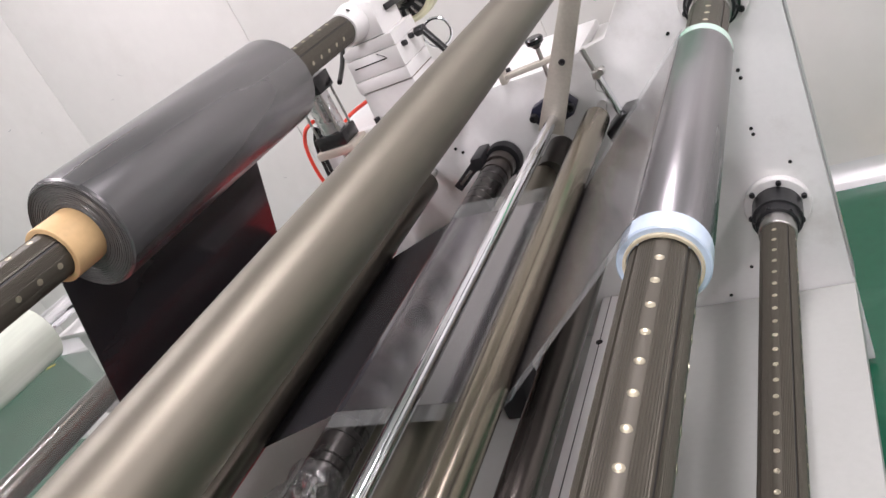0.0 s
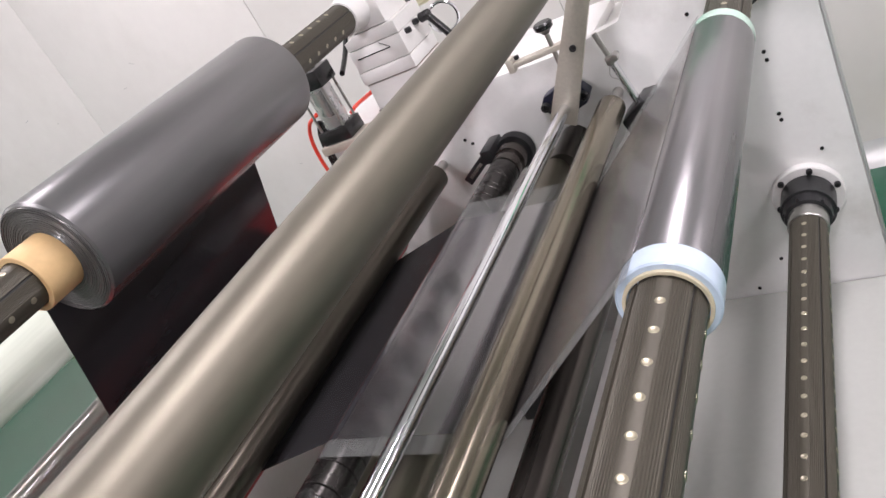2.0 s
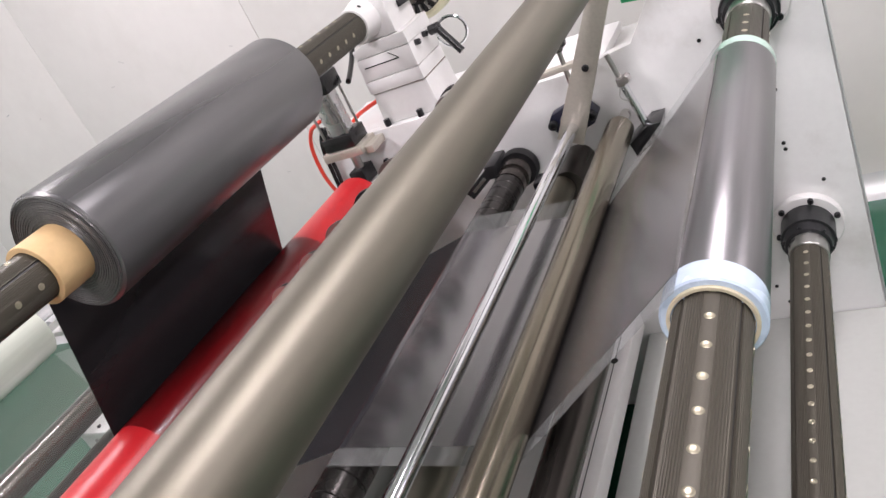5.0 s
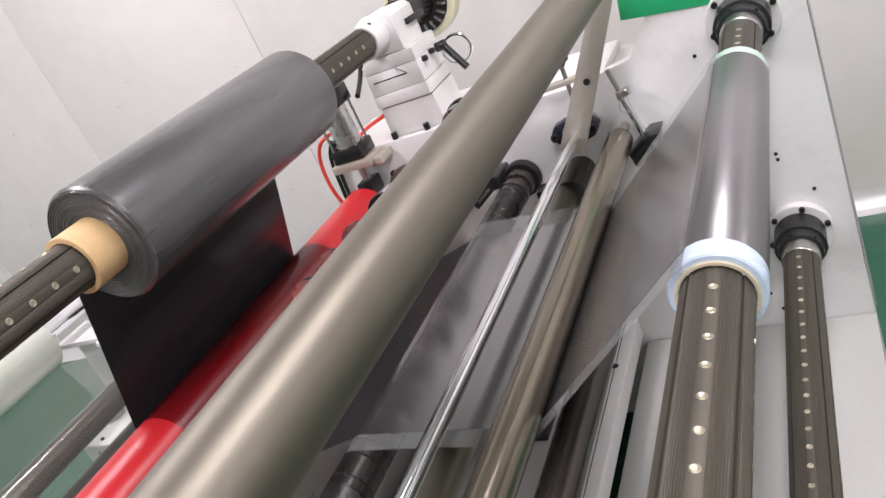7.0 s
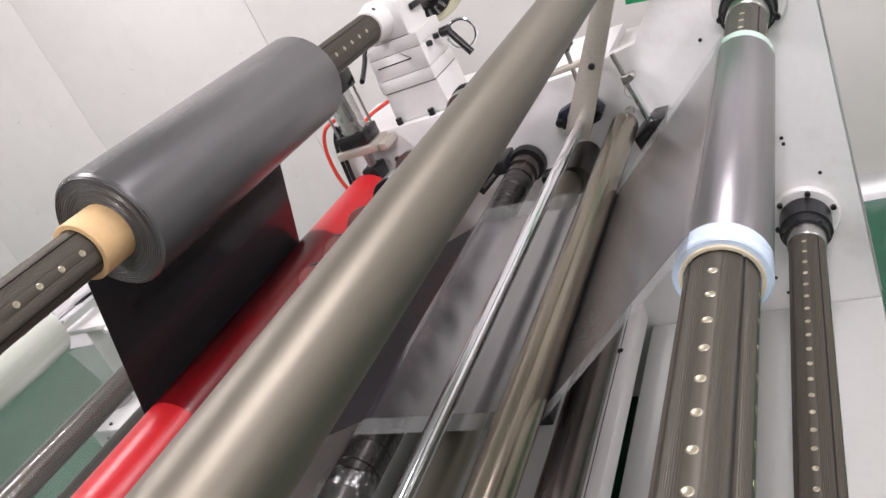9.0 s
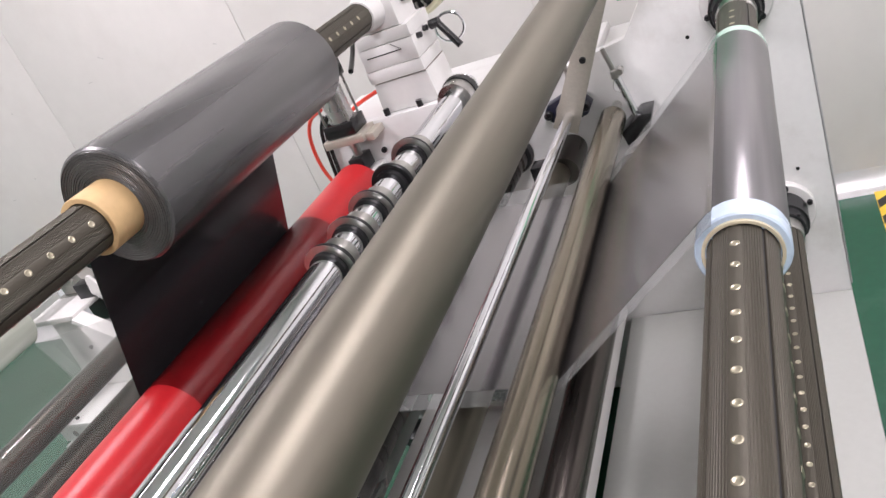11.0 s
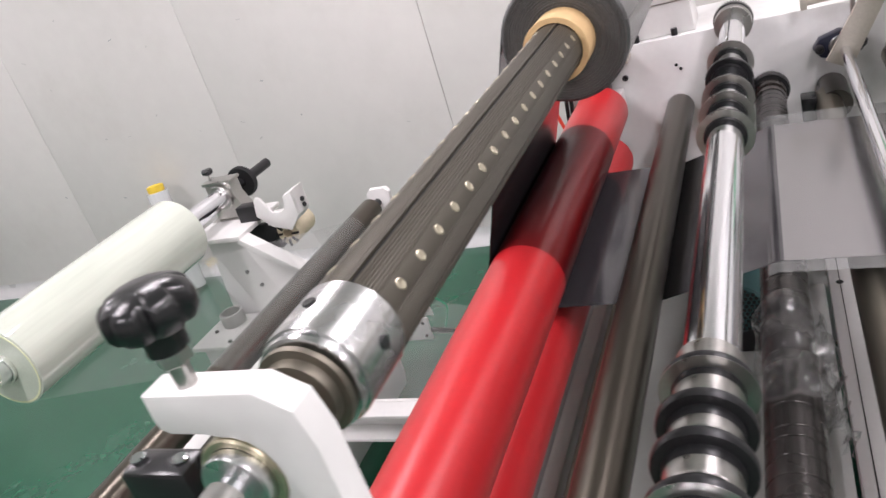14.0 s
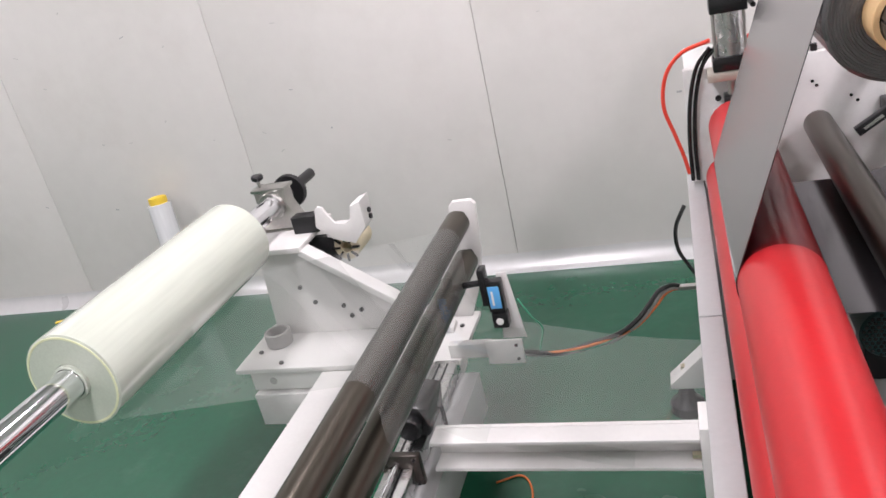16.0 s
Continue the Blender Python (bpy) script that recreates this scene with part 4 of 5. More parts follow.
def near_bracket():
    """White hook-shaped bearing bracket at the near end of the unwind shaft."""
    x, z = P_UNWIND
    t = thing("shaft_bracket", "white hook-shaped shaft bracket with a black knob", "bracket", (x, -0.1585, z))
    out = [(-0.043, 0.037), (-0.043, 0.055), (0.030, 0.055), (0.050, 0.043), (0.056, 0.02), (0.06, -0.1), (0.06, -0.42), (0.0, -0.42), (0.03, -0.08)]
    out += [(0.0265 * math.cos(radians(a)), 0.0265 * math.sin(radians(a))) for a in (-40, -20, 0, 20, 40, 60, 80, 95)]
    out += [(-0.012, 0.0285), (-0.035, 0.029), (-0.041, 0.032)]
    part("hook", plate(out, -0.011, 0.011, 0.002), M_PAINT2, t, "white painted cast hook")
    part("bearing_outer", tube(-0.012, 0.012, 0.0262, 0.0215, 0.001), M_BRASS, t, "yellowed bearing race")
    part("bearing_inner", tube(-0.02, 0.014, 0.021, 0.0097, 0.001), M_ALU, t, "bright bearing sleeve")
    part("collar", tube(-0.045, -0.0265, 0.0125, 0.0097, 0.001), M_STEEL, t)
    part("stud", upright(0.05, 0.09, 0.0058, 0.0006, 16, (-0.018, 0)), M_STEEL, t, "zinc stud")
    part("nut", upright(0.069, 0.077, 0.0095, 0.0006, 6, (-0.018, 0)), M_STEEL, t)
    part("knob_boss", upright(0.0772, 0.091, 0.0115, 0.001, 24, (-0.018, 0)), M_BLACK, t, "black plastic boss")
    knob = turned(lathe([(0.0845, 0.012), (0.0855, 0.022), (0.089, 0.0245), (0.0935, 0.025), (0.098, 0.0248), (0.102, 0.0238), (0.105, 0.021), (0.1075, 0.0155), (0.109, 0.009), (0.1094, 0.0004)], 140), Matrix.Rotation(radians(90), 4, "X"))
    for v in knob.verts:
        a = math.atan2(v.co.y, v.co.x)
        q = math.hypot(v.co.x, v.co.y)
        if q > 0.016 and v.co.z < 0.106:
            f = 1 - 0.17 * max(0, math.cos(7 * a)) ** 2 * min(1, (q - 0.016) / 0.007)
            v.co.x, v.co.y = v.co.x * f, v.co.y * f
    part("star_knob", turned(knob, Matrix.Translation((-0.018, 0, 0.007))), M_BLACK, t, "shiny black lobed knob")
    latch = part("clamp_block", box(-0.092, -0.0425, -0.012, 0.012, -0.06, 0.001, 0.004), M_BLACK, t, "black clamp block")
    part("clamp_bar", box(-0.0415, 0.031, -0.01, 0.01, -0.06, -0.04, 0.003), M_BLACK, t, "black clamp bar")
    for px in (-0.084, -0.052):
        part("screw", upright(0.001, 0.004, 0.005, 0.001, 16, (px, 0.0)), M_CHROME, latch, "bright screw head")
    part("post", box(0.0, 0.06, -0.018, 0.018, -0.9, -0.421, 0.004), M_PAINT2, t)
    part("foot", box(-0.03, 0.09, -0.05, 0.05, -z + 0.0005, -0.9005, 0.004), M_PAINT2, t)


def crumpled_trim():
    """Loose clear trim wound on the counter-knife shaft."""
    rnd = random.Random(3)
    bm = bmesh.new()
    na, ny = 60, 30
    grid = []
    for j in range(ny + 1):
        row = []
        y = 0.39 + 0.235 * j / ny
        for k in range(na):
            a = 2 * math.pi * k / na
            n1 = noise.noise(Vector((math.cos(a) * 1.6, math.sin(a) * 1.6, y * 22)))
            n2 = noise.noise(Vector((math.cos(a) * 5, math.sin(a) * 5, y * 60 + 9)))
            fl = max(0, math.cos(a - 0.6)) ** 2
            r = 0.040 + 0.008 * max(0, n1 + 0.4) + 0.002 * n2 + fl * 0.018 * (0.5 + n1) * math.sin(math.pi * j / ny)
            row.append(bm.verts.new((r * math.sin(a), y + 0.008 * n1, r * math.cos(a))))
        grid.append(row)
    for a, b in zip(grid, grid[1:]):
        for k in range(na):
            bm.faces.new((a[k], a[(k + 1) % na], b[(k + 1) % na], b[k]))
    t = thing("plastic_trim", "crumpled clear plastic trim wrapped round the knife shaft", "plastic trim", (P_KNIFE[0], 0, P_KNIFE[1]))
    part("wrap", bm, M_CRUMPLE, t)
    bm = bmesh.new()
    rows = []
    for j in range(13):
        row = []
        for k in range(13):
            u, v = j / 12 - 0.5, k / 12
            n1 = noise.noise(Vector((u * 6, v * 6, 3)))
            row.append(bm.verts.new((0.035 + 0.09 * v, 0.50 + u * 0.17 * (1 - 0.4 * v) + 0.01 * n1, 0.01 + 0.03 * n1 - 0.03 * v * v)))
        rows.append(row)
    for a, b in zip(rows, rows[1:]):
        for k in range(12):
            bm.faces.new((a[k], a[k + 1], b[k + 1], b[k]))
    part("loose_flap", bm, M_CRUMPLE, t)
    return t


# ---- the clear film stand ----
def film_stand():
    x, z = P_CLEAR
    s = thing("unwind_stand", "white steel stand for the clear film roll", "stand", (0.04, STAND, 0.025))
    part("shelf", box(-2.86, -2.08, 1.5, 1.80, 0.262, 0.28, 0.003), M_PAINT2, s, "white shelf plate")
    part("upright_plate", plate([(-2.80, 0.2805), (-2.78, 0.60), (-2.60, 0.60), (-2.16, 0.2805)], 1.72, 1.735, 0.002), M_PAINT2, s, "white gusset plate")
    part("rib", plate([(-2.60, 0.60), (-2.585, 0.615), (-2.14, 0.2955), (-2.14, 0.2805), (-2.16, 0.2805)], 1.66, 1.7195, 0.002), M_PAINT2, s, "slanted white rib")
    part("seat", box(-2.84, -2.60, 1.68, 1.97, 0.6005, 0.62, 0.003), M_PAINT2, s)
    part("box", box(-2.82, -2.10, 1.515, 1.62, 0.19, 0.2615, 0.003), M_PAINT2, s)
    part("lower_box", box(-2.82, -2.35, 1.50, 1.60, 0.06, 0.18, 0.003), M_PAINT2, s)
    for px in (-2.74, -2.46, -2.15):
        part("plug", rod(1.512, 1.5155, 0.013, 0.0005, 20), M_GREY, s).location = (px, 0, 0.225)
    for px, py in ((-2.81, 1.60), (-2.76, 1.66), (-2.70, 1.53), (-2.3, 1.56), (-2.2, 1.62), (-2.12, 1.7)):
        part("bolt", upright(0, 0.008, 0.008, 0.001, 6, (px, py)), M_BLACKSTEEL, s).location = (0, 0, 0.2795)
    for px, pz in ((-2.62, 0.4), (-2.52, 0.38), (-2.5, 0.34), (-2.46, 0.36), (-2.66, 0.46)):
        part("bolt", rod(1.711, 1.7195, 0.008, 0.001, 6), M_BLACKSTEEL, s).location = (px, 0, pz)
    for px in (-2.78, -2.2):
        part("leg", box(px - 0.03, px + 0.03, 1.66, 1.72, -0.0245, 0.2615, 0.003), M_PAINT2, s)
    part("side_beam", box(-2.545, -2.43, -0.35, 1.50, 0.20, 0.262, 0.003), M_PAINT2, s, "long white side beam")
    part("side_beam", box(-2.19, -2.03, -0.35, 1.50, 0.1, 0.235, 0.003), M_GREYPAINT, s, "long grey side beam")
    part("leg", box(-2.53, -2.44, -0.34, -0.26, -0.0245, 0.199, 0.003), M_PAINT2, s)
    part("leg", box(-2.14, -2.04, -0.34, -0.26, -0.0245, 0.099, 0.003), M_PAINT2, s)
    # cross beam to the machine
    part("cross_beam", box(-2.029, -1.411, 1.07, 1.082, 0.275, 0.36, 0.002), M_PAINT2, s, "white channel cross beam")
    part("beam_flange", box(-2.029, -1.411, 1.01, 1.069, 0.35, 0.36, 0.002), M_PAINT2, s)
    part("beam_flange", box(-2.029, -1.411, 1.01, 1.069, 0.275, 0.285, 0.002), M_PAINT2, s)
    part("end_plate", box(-1.41, -1.3855, 1.0, 1.1, 0.1, 0.395, 0.002), M_PAINT2, s)
    part("bolt", turned(rod(-0.02, 0, 0.009, 0.001, 6), Matrix.Translation((-1.41, 1.035, 0.3)) @ Matrix.Rotation(radians(-90), 4, "Z")), M_BRASS, s)
    # roller bracket
    part("roller_bracket", plate([(-2.21, 0.281), (-2.10, 0.281), (-2.05, 0.40), (-2.025, 0.52), (-2.015, 0.67), (-2.028, 0.685), (-2.085, 0.685), (-2.10, 0.67), (-2.11, 0.52)], 1.765, 1.785, 0.002), M_PAINT2, s, "tall white roller bracket")
    part("roller_bracket", plate([(-2.19, 0.263), (-2.11, 0.263), (-2.055, 0.45), (-1.965, 0.60), (-1.975, 0.675), (-1.99, 0.69), (-2.045, 0.69), (-2.06, 0.675), (-2.07, 0.55)], -0.34, -0.32, 0.002), M_PAINT2, s, "tall white roller bracket")
    for p in (P_IDLE, P_IDLE2):
        r = thing("idler_roller", "long brown anodised idler roller", "roller", (p[0], 0, p[1]), "stand idler rollers")
        part("barrel", lathe([(-0.3, 0.02), (-0.2995, 0.036), (-0.297, 0.038), (1.646, 0.038), (1.648, 0.036), (1.6485, 0.02)], 64), M_IDLER, r)
        part("journal", rod(1.6475, 1.704, 0.013), M_BLACKSTEEL, r)
    # linear actuator between the beams
    a = thing("linear_actuator", "aluminium linear actuator with a black motor", "actuator", (-2.075, STAND + 0.03, 0.262))
    part("rail", box(-0.045, 0.03, 0.5, 1.47, 0.0, 0.045, 0.003), M_ALU, a, "aluminium rail")
    for dx in (-0.025, 0.0):
        part("groove", box(dx - 0.003, dx + 0.003, 0.52, 1.45, 0.0446, 0.0456, 0), M_BLACKSTEEL, a)
    part("end_block", box(-0.055, 0.05, 0.98, 1.0, -0.01, 0.085, 0.003), M_DARKROLL, a, "dark grey end block")
    for dx in (-0.04, 0.035):
        for dz in (0.0, 0.072):
            socket_screw(a, dx, 0.9805, dz, 0.005, 0.004)
    part("rod", rod(0.55, 0.98, 0.009), M_CHROME, a).location = (-0.01, 0, 0.06)
    m = part("motor", turned(box(-0.035, 0.035, 1.10, 1.24, 0.05, 0.14, 0.012), Matrix.Rotation(radians(8), 4, "Y")), M_BLACK, a, "black motor housing")
    part("motor_end", turned(rod(1.07, 1.10, 0.033, 0.004, 32), Matrix.Translation((0.0, 0, 0.09))), M_BLACK, m)
    part("clamp_lever", between((0.05, 1.2, 0.07), (0.085, 1.12, 0.02), 0.006), M_BLACKSTEEL, a)
    part("carriage", box(-0.04, 0.03, 0.58, 0.68, 0.046, 0.075, 0.003), M_BLACKSTEEL, a, "black carriage")
    part("carriage_arm", box(-0.075, 0.02, 0.64, 0.66, 0.0755, 0.11, 0.003), M_BLACKSTEEL, a)
    # clear film roll
    r = thing("clear_film_roll", "roll of clear film, pale greenish cream", "film roll", (x, 0, z))
    part("film", lathe([(0.747, 0.045), (0.7472, 0.117), (0.7495, 0.1213), (1.513, 0.1213), (1.515, 0.119), (1.515, 0.045)], 128), M_CREAM, r, "pale cream wound film")
    part("end_face", tube(0.7456, 0.7468, 0.111, 0.047, 0.0004, 96), M_CREAMEND, r, "greenish wound edge")
    part("end_rim", tube(0.7452, 0.7468, 0.117, 0.1113, 0.0005, 96), M_CREAMRIM, r, "yellowish outer edge")
    part("core", tube(0.737, 1.51, 0.0455, 0.0385, 0.001), M_CREAM, r)
    sh = thing("chrome_shaft", "chromed shaft through the clear film roll", "shaft", (x, 0, z))
    part("bar", rod(-0.1, 1.86, 0.0372), M_CHROME, sh)
    for k in range(3):
        for y in (0.35, 0.75):
            part("slot", turned(box(-0.004, 0.004, y, y + 0.16, 0.0355, 0.0376, 0.0005), Matrix.Rotation(radians(120 * k - 30), 4, "Y")), M_BLACKSTEEL, sh)
    h = thing("shaft_holder", "steel shaft holder with a gear and black knob", "shaft holder", (x, 1.83, z))
    part("block", plate([(-0.06, -0.0887), (0.095, -0.0887), (0.055, 0.0), (0.055, 0.05), (-0.06, 0.05)], -0.03, 0.03, 0.003), M_STEEL, h, "grey steel block")
    part("cap", box(-0.068, 0.062, -0.035, 0.035, 0.0505, 0.062, 0.002), M_STEEL, h)
    part("bearing", tube(-0.045, -0.0305, 0.049, 0.038, 0.002), M_STEEL, h)
    part("stud", upright(0.062, 0.09, 0.005, 0.001, 12, (-0.045, 0)), M_STEEL, h)
    part("knob", turned(lathe([(0.136, 0.01), (0.142, 0.02), (0.152, 0.022), (0.159, 0.018), (0.161, 0.001)], 24), Matrix.Translation((-0.045, 0, -0.052)) @ Matrix.Rotation(radians(90), 4, "X")), M_BLACK, h, "black knob")
    gear = lathe([(0.1, 0.02), (0.1002, 0.062), (0.125, 0.062), (0.1252, 0.02)], 80)
    for v in gear.verts:
        q = math.hypot(v.co.x, v.co.z)
        if q > 0.05 and int(round(math.atan2(v.co.x, v.co.z) / (2 * math.pi) * 80)) % 2:
            v.co.x, v.co.z = v.co.x * 0.93, v.co.z * 0.93
    part("gear", gear, M_BLACKSTEEL, h, "black toothed gear")
    part("stub", rod(0.031, 0.30, 0.02), M_BLACKSTEEL, h)
    part("foot", box(-0.08, 0.115, -0.05, 0.05, -0.0897, -0.0889, 0), M_STEEL, h)
    # cradle
    c = thing("shaft_cradle", "white open hook cradle bolted on the stand", "cradle", (-2.407, 1.738, 0.674))
    out = [(-0.113, 0.055), (-0.1, 0.066), (-0.085, 0.062), (-0.07, 0.03), (-0.052, 0.003), (-0.02, 0.0), (0.0, 0.008), (0.01, 0.03), (0.015, 0.058), (0.052, 0.07), (0.052, -0.02), (0.0, -0.075), (-0.075, -0.052), (-0.125, -0.005)]
    part("hook", plate(out, -0.02, -0.008, 0.003), M_PAINT2, c, "white hook plate")
    part("cheek", plate([(0.0, 0.028), (0.012, 0.045), (0.015, 0.058), (0.052, 0.07), (0.052, -0.02), (0.03, -0.043)], -0.0075, 0.0645, 0.002), M_PAINT2, c, "white side cheek")
    part("web", box(-0.1, 0.01, -0.0075, 0.0645, -0.05, -0.02, 0.002), M_PAINT2, c)
    part("arm", box(-0.22, -0.1265, 0.0, 0.05, -0.03, 0.03, 0.003), M_BLACKSTEEL, c)
    for dz in (-0.002, 0.02):
        part("screw", between((0.0525, 0.03, dz), (0.06, 0.03, dz), 0.009, 16), M_BLACKSTEEL, c)
    part("fan", tube(-0.03, 0.1, 0.048, 0.02, 0.004, 32), M_CARDDIRTY, c, "cream motor fan behind the cradle").location = (-0.06, 0.06, -0.105)
    for k in range(8):
        part("fin", turned(box(-0.003, 0.003, 0.02, 0.0295, 0.022, 0.05, 0.0005), Matrix.Translation((-0.06, 0, -0.105)) @ Matrix.Rotation(radians(45 * k), 4, "Y")), M_BLACK, c)
    part("motor_stay", box(-0.25, -0.1, 0.03, 0.06, -0.16, -0.061, 0.003), M_BLACKSTEEL, c)
    tp = thing("tape_roll", "roll of grey tape lying on the white shelf", "tape roll", (-2.725, 1.60, 0.3055))
    part("tape", turned(tube(0, 0.05, 0.045, 0.036, 0.002, 40), Matrix.Rotation(radians(90), 4, "X")), M_GREY, tp)


def clear_web():
    """Clear film from the roll under the idlers and across to the red rollers."""
    w = thing("clear_web", "clear plastic film web running from the roll to the rollers", "film web", (0, 0, 0))
    x, z = P_CLEAR
    part("roll_span", thin(arc(x, z, 0.1225, 262, 292, 5) + arc(*P_IDLE, 0.0390, 138, 10, 16) + arc(*P_IDLE2, 0.0390, 30, -60, 8), 0.75, 1.51), M_CLEAR, w, "thin clear film")
    part("floor_span", thin([(P_IDLE2[0] + 0.02, P_IDLE2[1] - 0.034), (-1.975, 0.44), (-1.9, 0.399), (-1.75, 0.36), (-1.6, 0.325), (-1.5, 0.307), (-1.35, 0.287), (-1.3, 0.28)], 0.95, 1.51), M_CLEAR, w, "thin clear film")
    return w


def sensor_and_cables():
    s = thing("web_sensor", "black edge sensor with a blue label on a bracket", "sensor", (-1.853, 1.468, 0.04))
    part("bracket", plate([(-0.05, 0.315), (0.02, 0.315), (-0.005, 0.53), (-0.035, 0.53)], 0.0, 0.006, 0.002), M_PAINT2, s, "white bracket plate")
    part("base", box(-0.10, 0.01, -0.03, -0.02, 0.245, 0.325, 0.002), M_PAINT2, s, "white base plate with two screws")
    part("stay", box(-0.22, -0.09, -0.018, 0.012, 0.262, 0.31, 0.003), M_PAINT2, s)
    body = part("housing", box(-0.065, -0.018, -0.035, -0.002, 0.42, 0.52, 0.004), M_BLACK, s, "black housing")
    part("label", box(-0.058, -0.025, -0.0365, -0.0352, 0.435, 0.505, 0.0004), M_LABEL, body, "light blue label with a pale bar")
    part("label_bar", box(-0.05, -0.044, -0.0375, -0.0366, 0.445, 0.49, 0), M_WHITE, body, "pale bar")
    part("arm", between((-0.13, -0.02, 0.507), (-0.055, -0.02, 0.515), 0.009), M_BLACK, s)
    part("clamp", box(-0.082, -0.062, -0.03, 0.01, 0.44, 0.555, 0.003), M_BLACK, s)
    part("head", box(-0.06, -0.015, -0.04, -0.005, 0.372, 0.419, 0.003), M_BLACK, s)
    part("lens", rod(-0.0425, -0.0405, 0.011, 0.0005, 20), M_WHITE, s).location = (-0.038, 0, 0.395)
    for px, pz in ((-0.008, 0.262), (-0.008, 0.308)):
        socket_screw(s, px, -0.0305, pz, 0.005, 0.004)
    rows = (("green signal wire from the sensor", M_GREENWIRE, [(-1.837, 1.460, 0.487), (-1.807, 1.460, 0.428), (-1.786, 1.484, 0.372), (-1.798, 1.456, 0.318)], 0.0022),
            ("orange sensor wire drooping to the machine", M_ORANGE, [(-1.836, 1.440, 0.319), (-1.751, 1.497, 0.281), (-1.655, 1.577, 0.252), (-1.549, 1.688, 0.232), (-1.488, 1.773, 0.247), (-1.446, 1.845, 0.264), (-1.408, 1.900, 0.251)], 0.0042),
            ("green wire along the cable bundle", M_GREENWIRE, [(-1.798, 1.460, 0.299), (-1.655, 1.572, 0.245), (-1.549, 1.688, 0.243), (-1.493, 1.770, 0.264), (-1.446, 1.845, 0.274), (-1.408, 1.900, 0.255)], 0.0024),
            ("grey sensor cable drooping to the machine", M_GREY, [(-1.836, 1.445, 0.309), (-1.751, 1.502, 0.269), (-1.656, 1.581, 0.243), (-1.589, 1.646, 0.229), (-1.519, 1.726, 0.244), (-1.456, 1.830, 0.275), (-1.408, 1.900, 0.253)], 0.0055),
            ("black machine cable drooping from the gland", M_BLACK, [(-1.836, 1.435, 0.324), (-1.755, 1.499, 0.276), (-1.674, 1.575, 0.255), (-1.589, 1.641, 0.245), (-1.534, 1.697, 0.259), (-1.497, 1.747, 0.281), (-1.467, 1.804, 0.295), (-1.435, 1.861, 0.283), (-1.408, 1.900, 0.260)], 0.0078),
            ("black cable hanging beside the machine plate", M_BLACK, [(-1.366, 1.928, 0.528), (-1.398, 1.921, 0.459), (-1.398, 1.921, 0.383), (-1.371, 1.925, 0.321), (-1.349, 1.926, 0.282)], 0.0065),
            ("thin orange wire lying on the floor", M_ORANGE, [(-1.950, 1.250, 0.004), (-1.880, 1.280, 0.004), (-1.840, 1.220, 0.004), (-1.830, 1.120, 0.004)], 0.003))
    for label, mat, pts, r in rows:
        solid("cable", cable(pts, r, 8, 8), mat, label, "cable", group="sensor cables")
    g = solid("cable_gland", between((-1.418, 1.90, 0.253), (-1.301, 1.90, 0.253), 0.012, 6), M_STEEL, "steel cable gland on the side of the machine", "cable gland")
    t = thing("wrap_roll", "roll of stretch wrap with a yellow cap by the wall", "film roll", (-3.80, 2.66, 0))
    part("film", turned(lathe([(0.001, 0.05), (0.003, 0.056), (0.545, 0.056), (0.547, 0.05)], 40), Matrix.Rotation(radians(90), 4, "X")), M_WRAP, t, "pale clear wrap")
    part("cap", turned(lathe([(0.547, 0.04), (0.555, 0.044), (0.58, 0.044), (0.585, 0.03), (0.575, 0.02)], 32), Matrix.Rotation(radians(90), 4, "X")), M_YELLOW, t, "yellow core cap")
    t.rotation_euler = (radians(-8), radians(-4), 0)
    t.location = (-3.74, 2.50, 0.009)
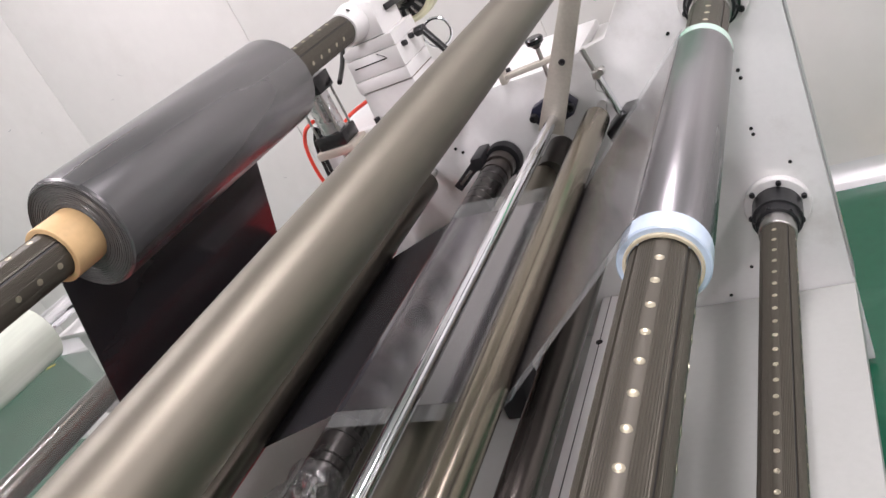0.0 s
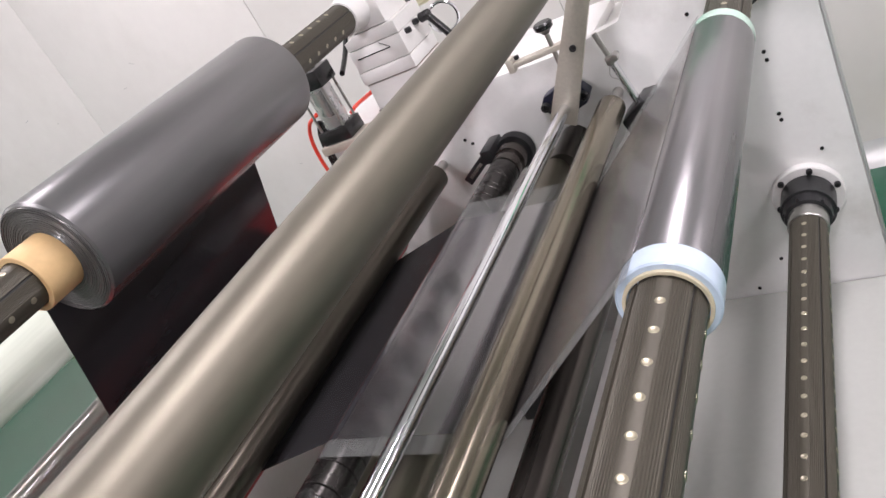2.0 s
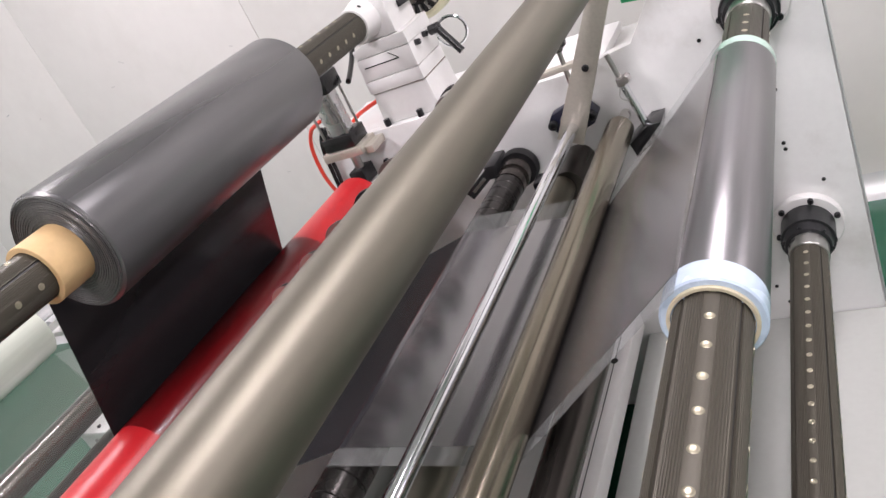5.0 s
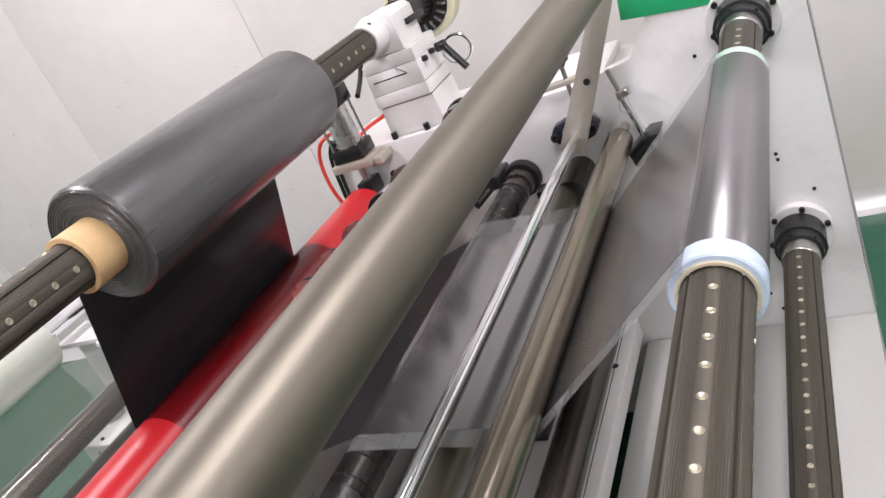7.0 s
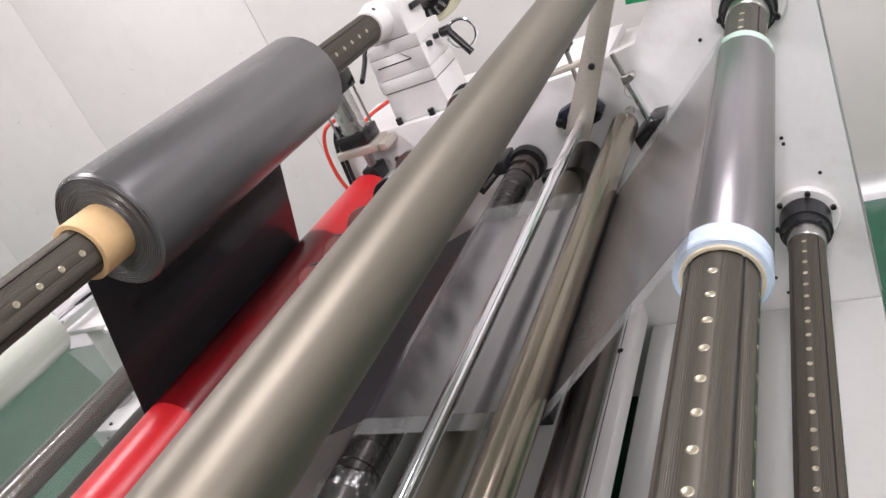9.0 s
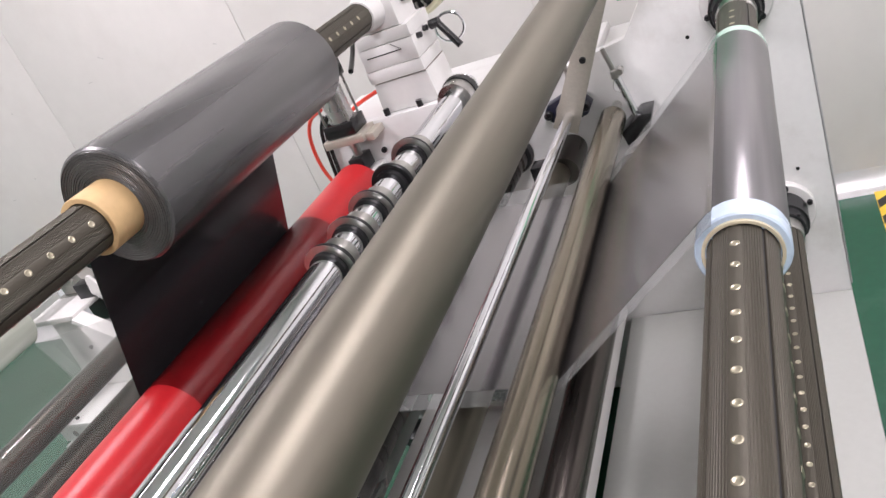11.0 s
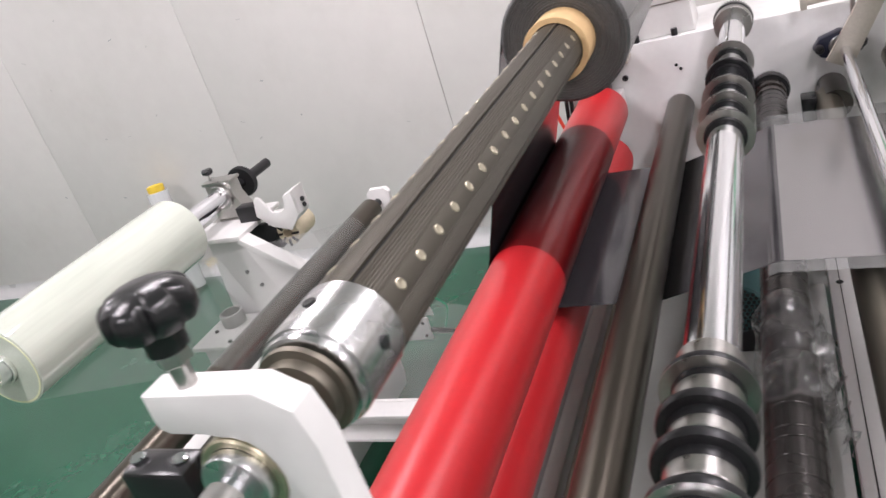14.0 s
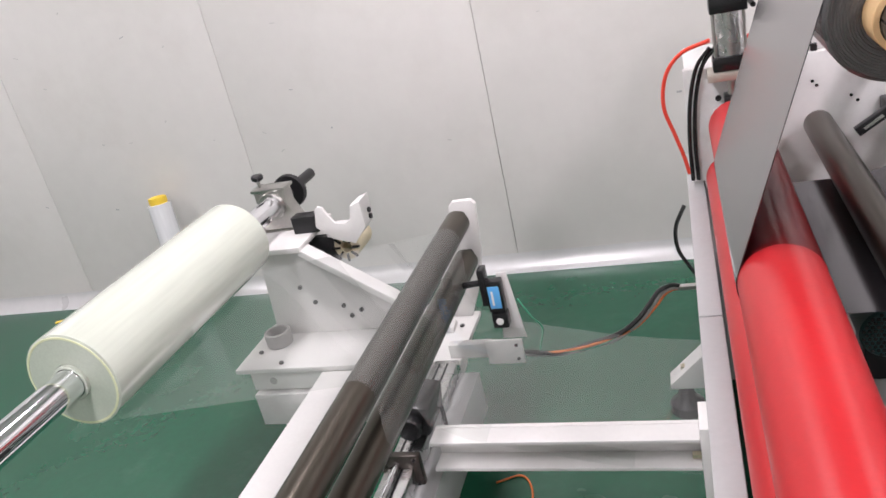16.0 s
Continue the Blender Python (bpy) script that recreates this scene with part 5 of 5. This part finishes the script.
    sc = solid("offcut", turned(box(-0.05, 0.05, -0.012, 0.012, 0.0005, 0.002, 0), Matrix.Rotation(radians(30), 4, "Z")), M_YELLOW, "yellow offcut lying on the floor", "offcut", (-4.55, 2.5, 0.001))


room()
machine_frame()
unwind_tower()
air_cylinder()
small_fittings()
TURNING = rolls()
film_web()
lay_on_arm()
near_bracket()
TRIM = crumpled_trim()
film_stand()
clear_web()
sensor_and_cables()


def spin(ob, p, turn_at, step=0.4):
    """Turns a roller about its axis; turn_at gives degrees at a time."""
    n = int(round(16.0 / step))
    walk(ob, [(k * step, pose(p[0], 0, p[1], 0, turn_at(k * step), 0)) for k in range(n + 1)])


def motions():
    unwind_t = (0.0, 0.8, 2.6, 3.0, 7.0, 8.0, 11.0, 11.6, 12.0, 12.5, 13.0, 13.5, 14.0, 14.5, 15.0, 16.0)
    unwind_a = (16.0, -48.5, -207.5, -246.1, -634.5, -727.6, -1008.7, -1064.8, -1113.0, -1153.0, -1197.3, -1240.0, -1287.4, -1342.7, -1387.5, -1478.0)
    unwind = lambda t: float(np.interp(t, unwind_t, unwind_a))
    rewind_t = (0.0, 3.0, 3.6, 4.6, 7.4, 8.0, 11.0, 12.0, 16.0)
    rewind_a = (17.3, 554.8, 663.4, 842.7, 1342.0, 1446.5, 1977.9, 2153.8, 2855.0)
    rewind = lambda t: float(np.interp(t, rewind_t, rewind_a))
    spin(TURNING["unwind_shaft"], P_UNWIND, unwind)
    spin(TURNING["unwind_roll"], P_UNWIND, unwind)
    spin(TURNING["rewind_shaft"], P_REWIND, rewind)
    spin(TURNING["rewind_roll"], P_REWIND, rewind)
    spin(TURNING["red"], P_RED, lambda t: 125.0 * t)
    spin(TURNING["red2"], P_RED2, lambda t: -86.0 * t)
    spin(TURNING["knife"], P_KNIFE, lambda t: 110.0 * t)
    spin(TURNING["slit"], P_SLIT, lambda t: -100.0 * t)
    spin(TURNING["guide"], P_GUIDE, lambda t: -150.0 * t)
    spin(TURNING["dip"], P_DIP, lambda t: -150.0 * t)
    spin(TRIM, P_KNIFE, lambda t: -60.0 + 110.0 * (t - 13.0))


motions()
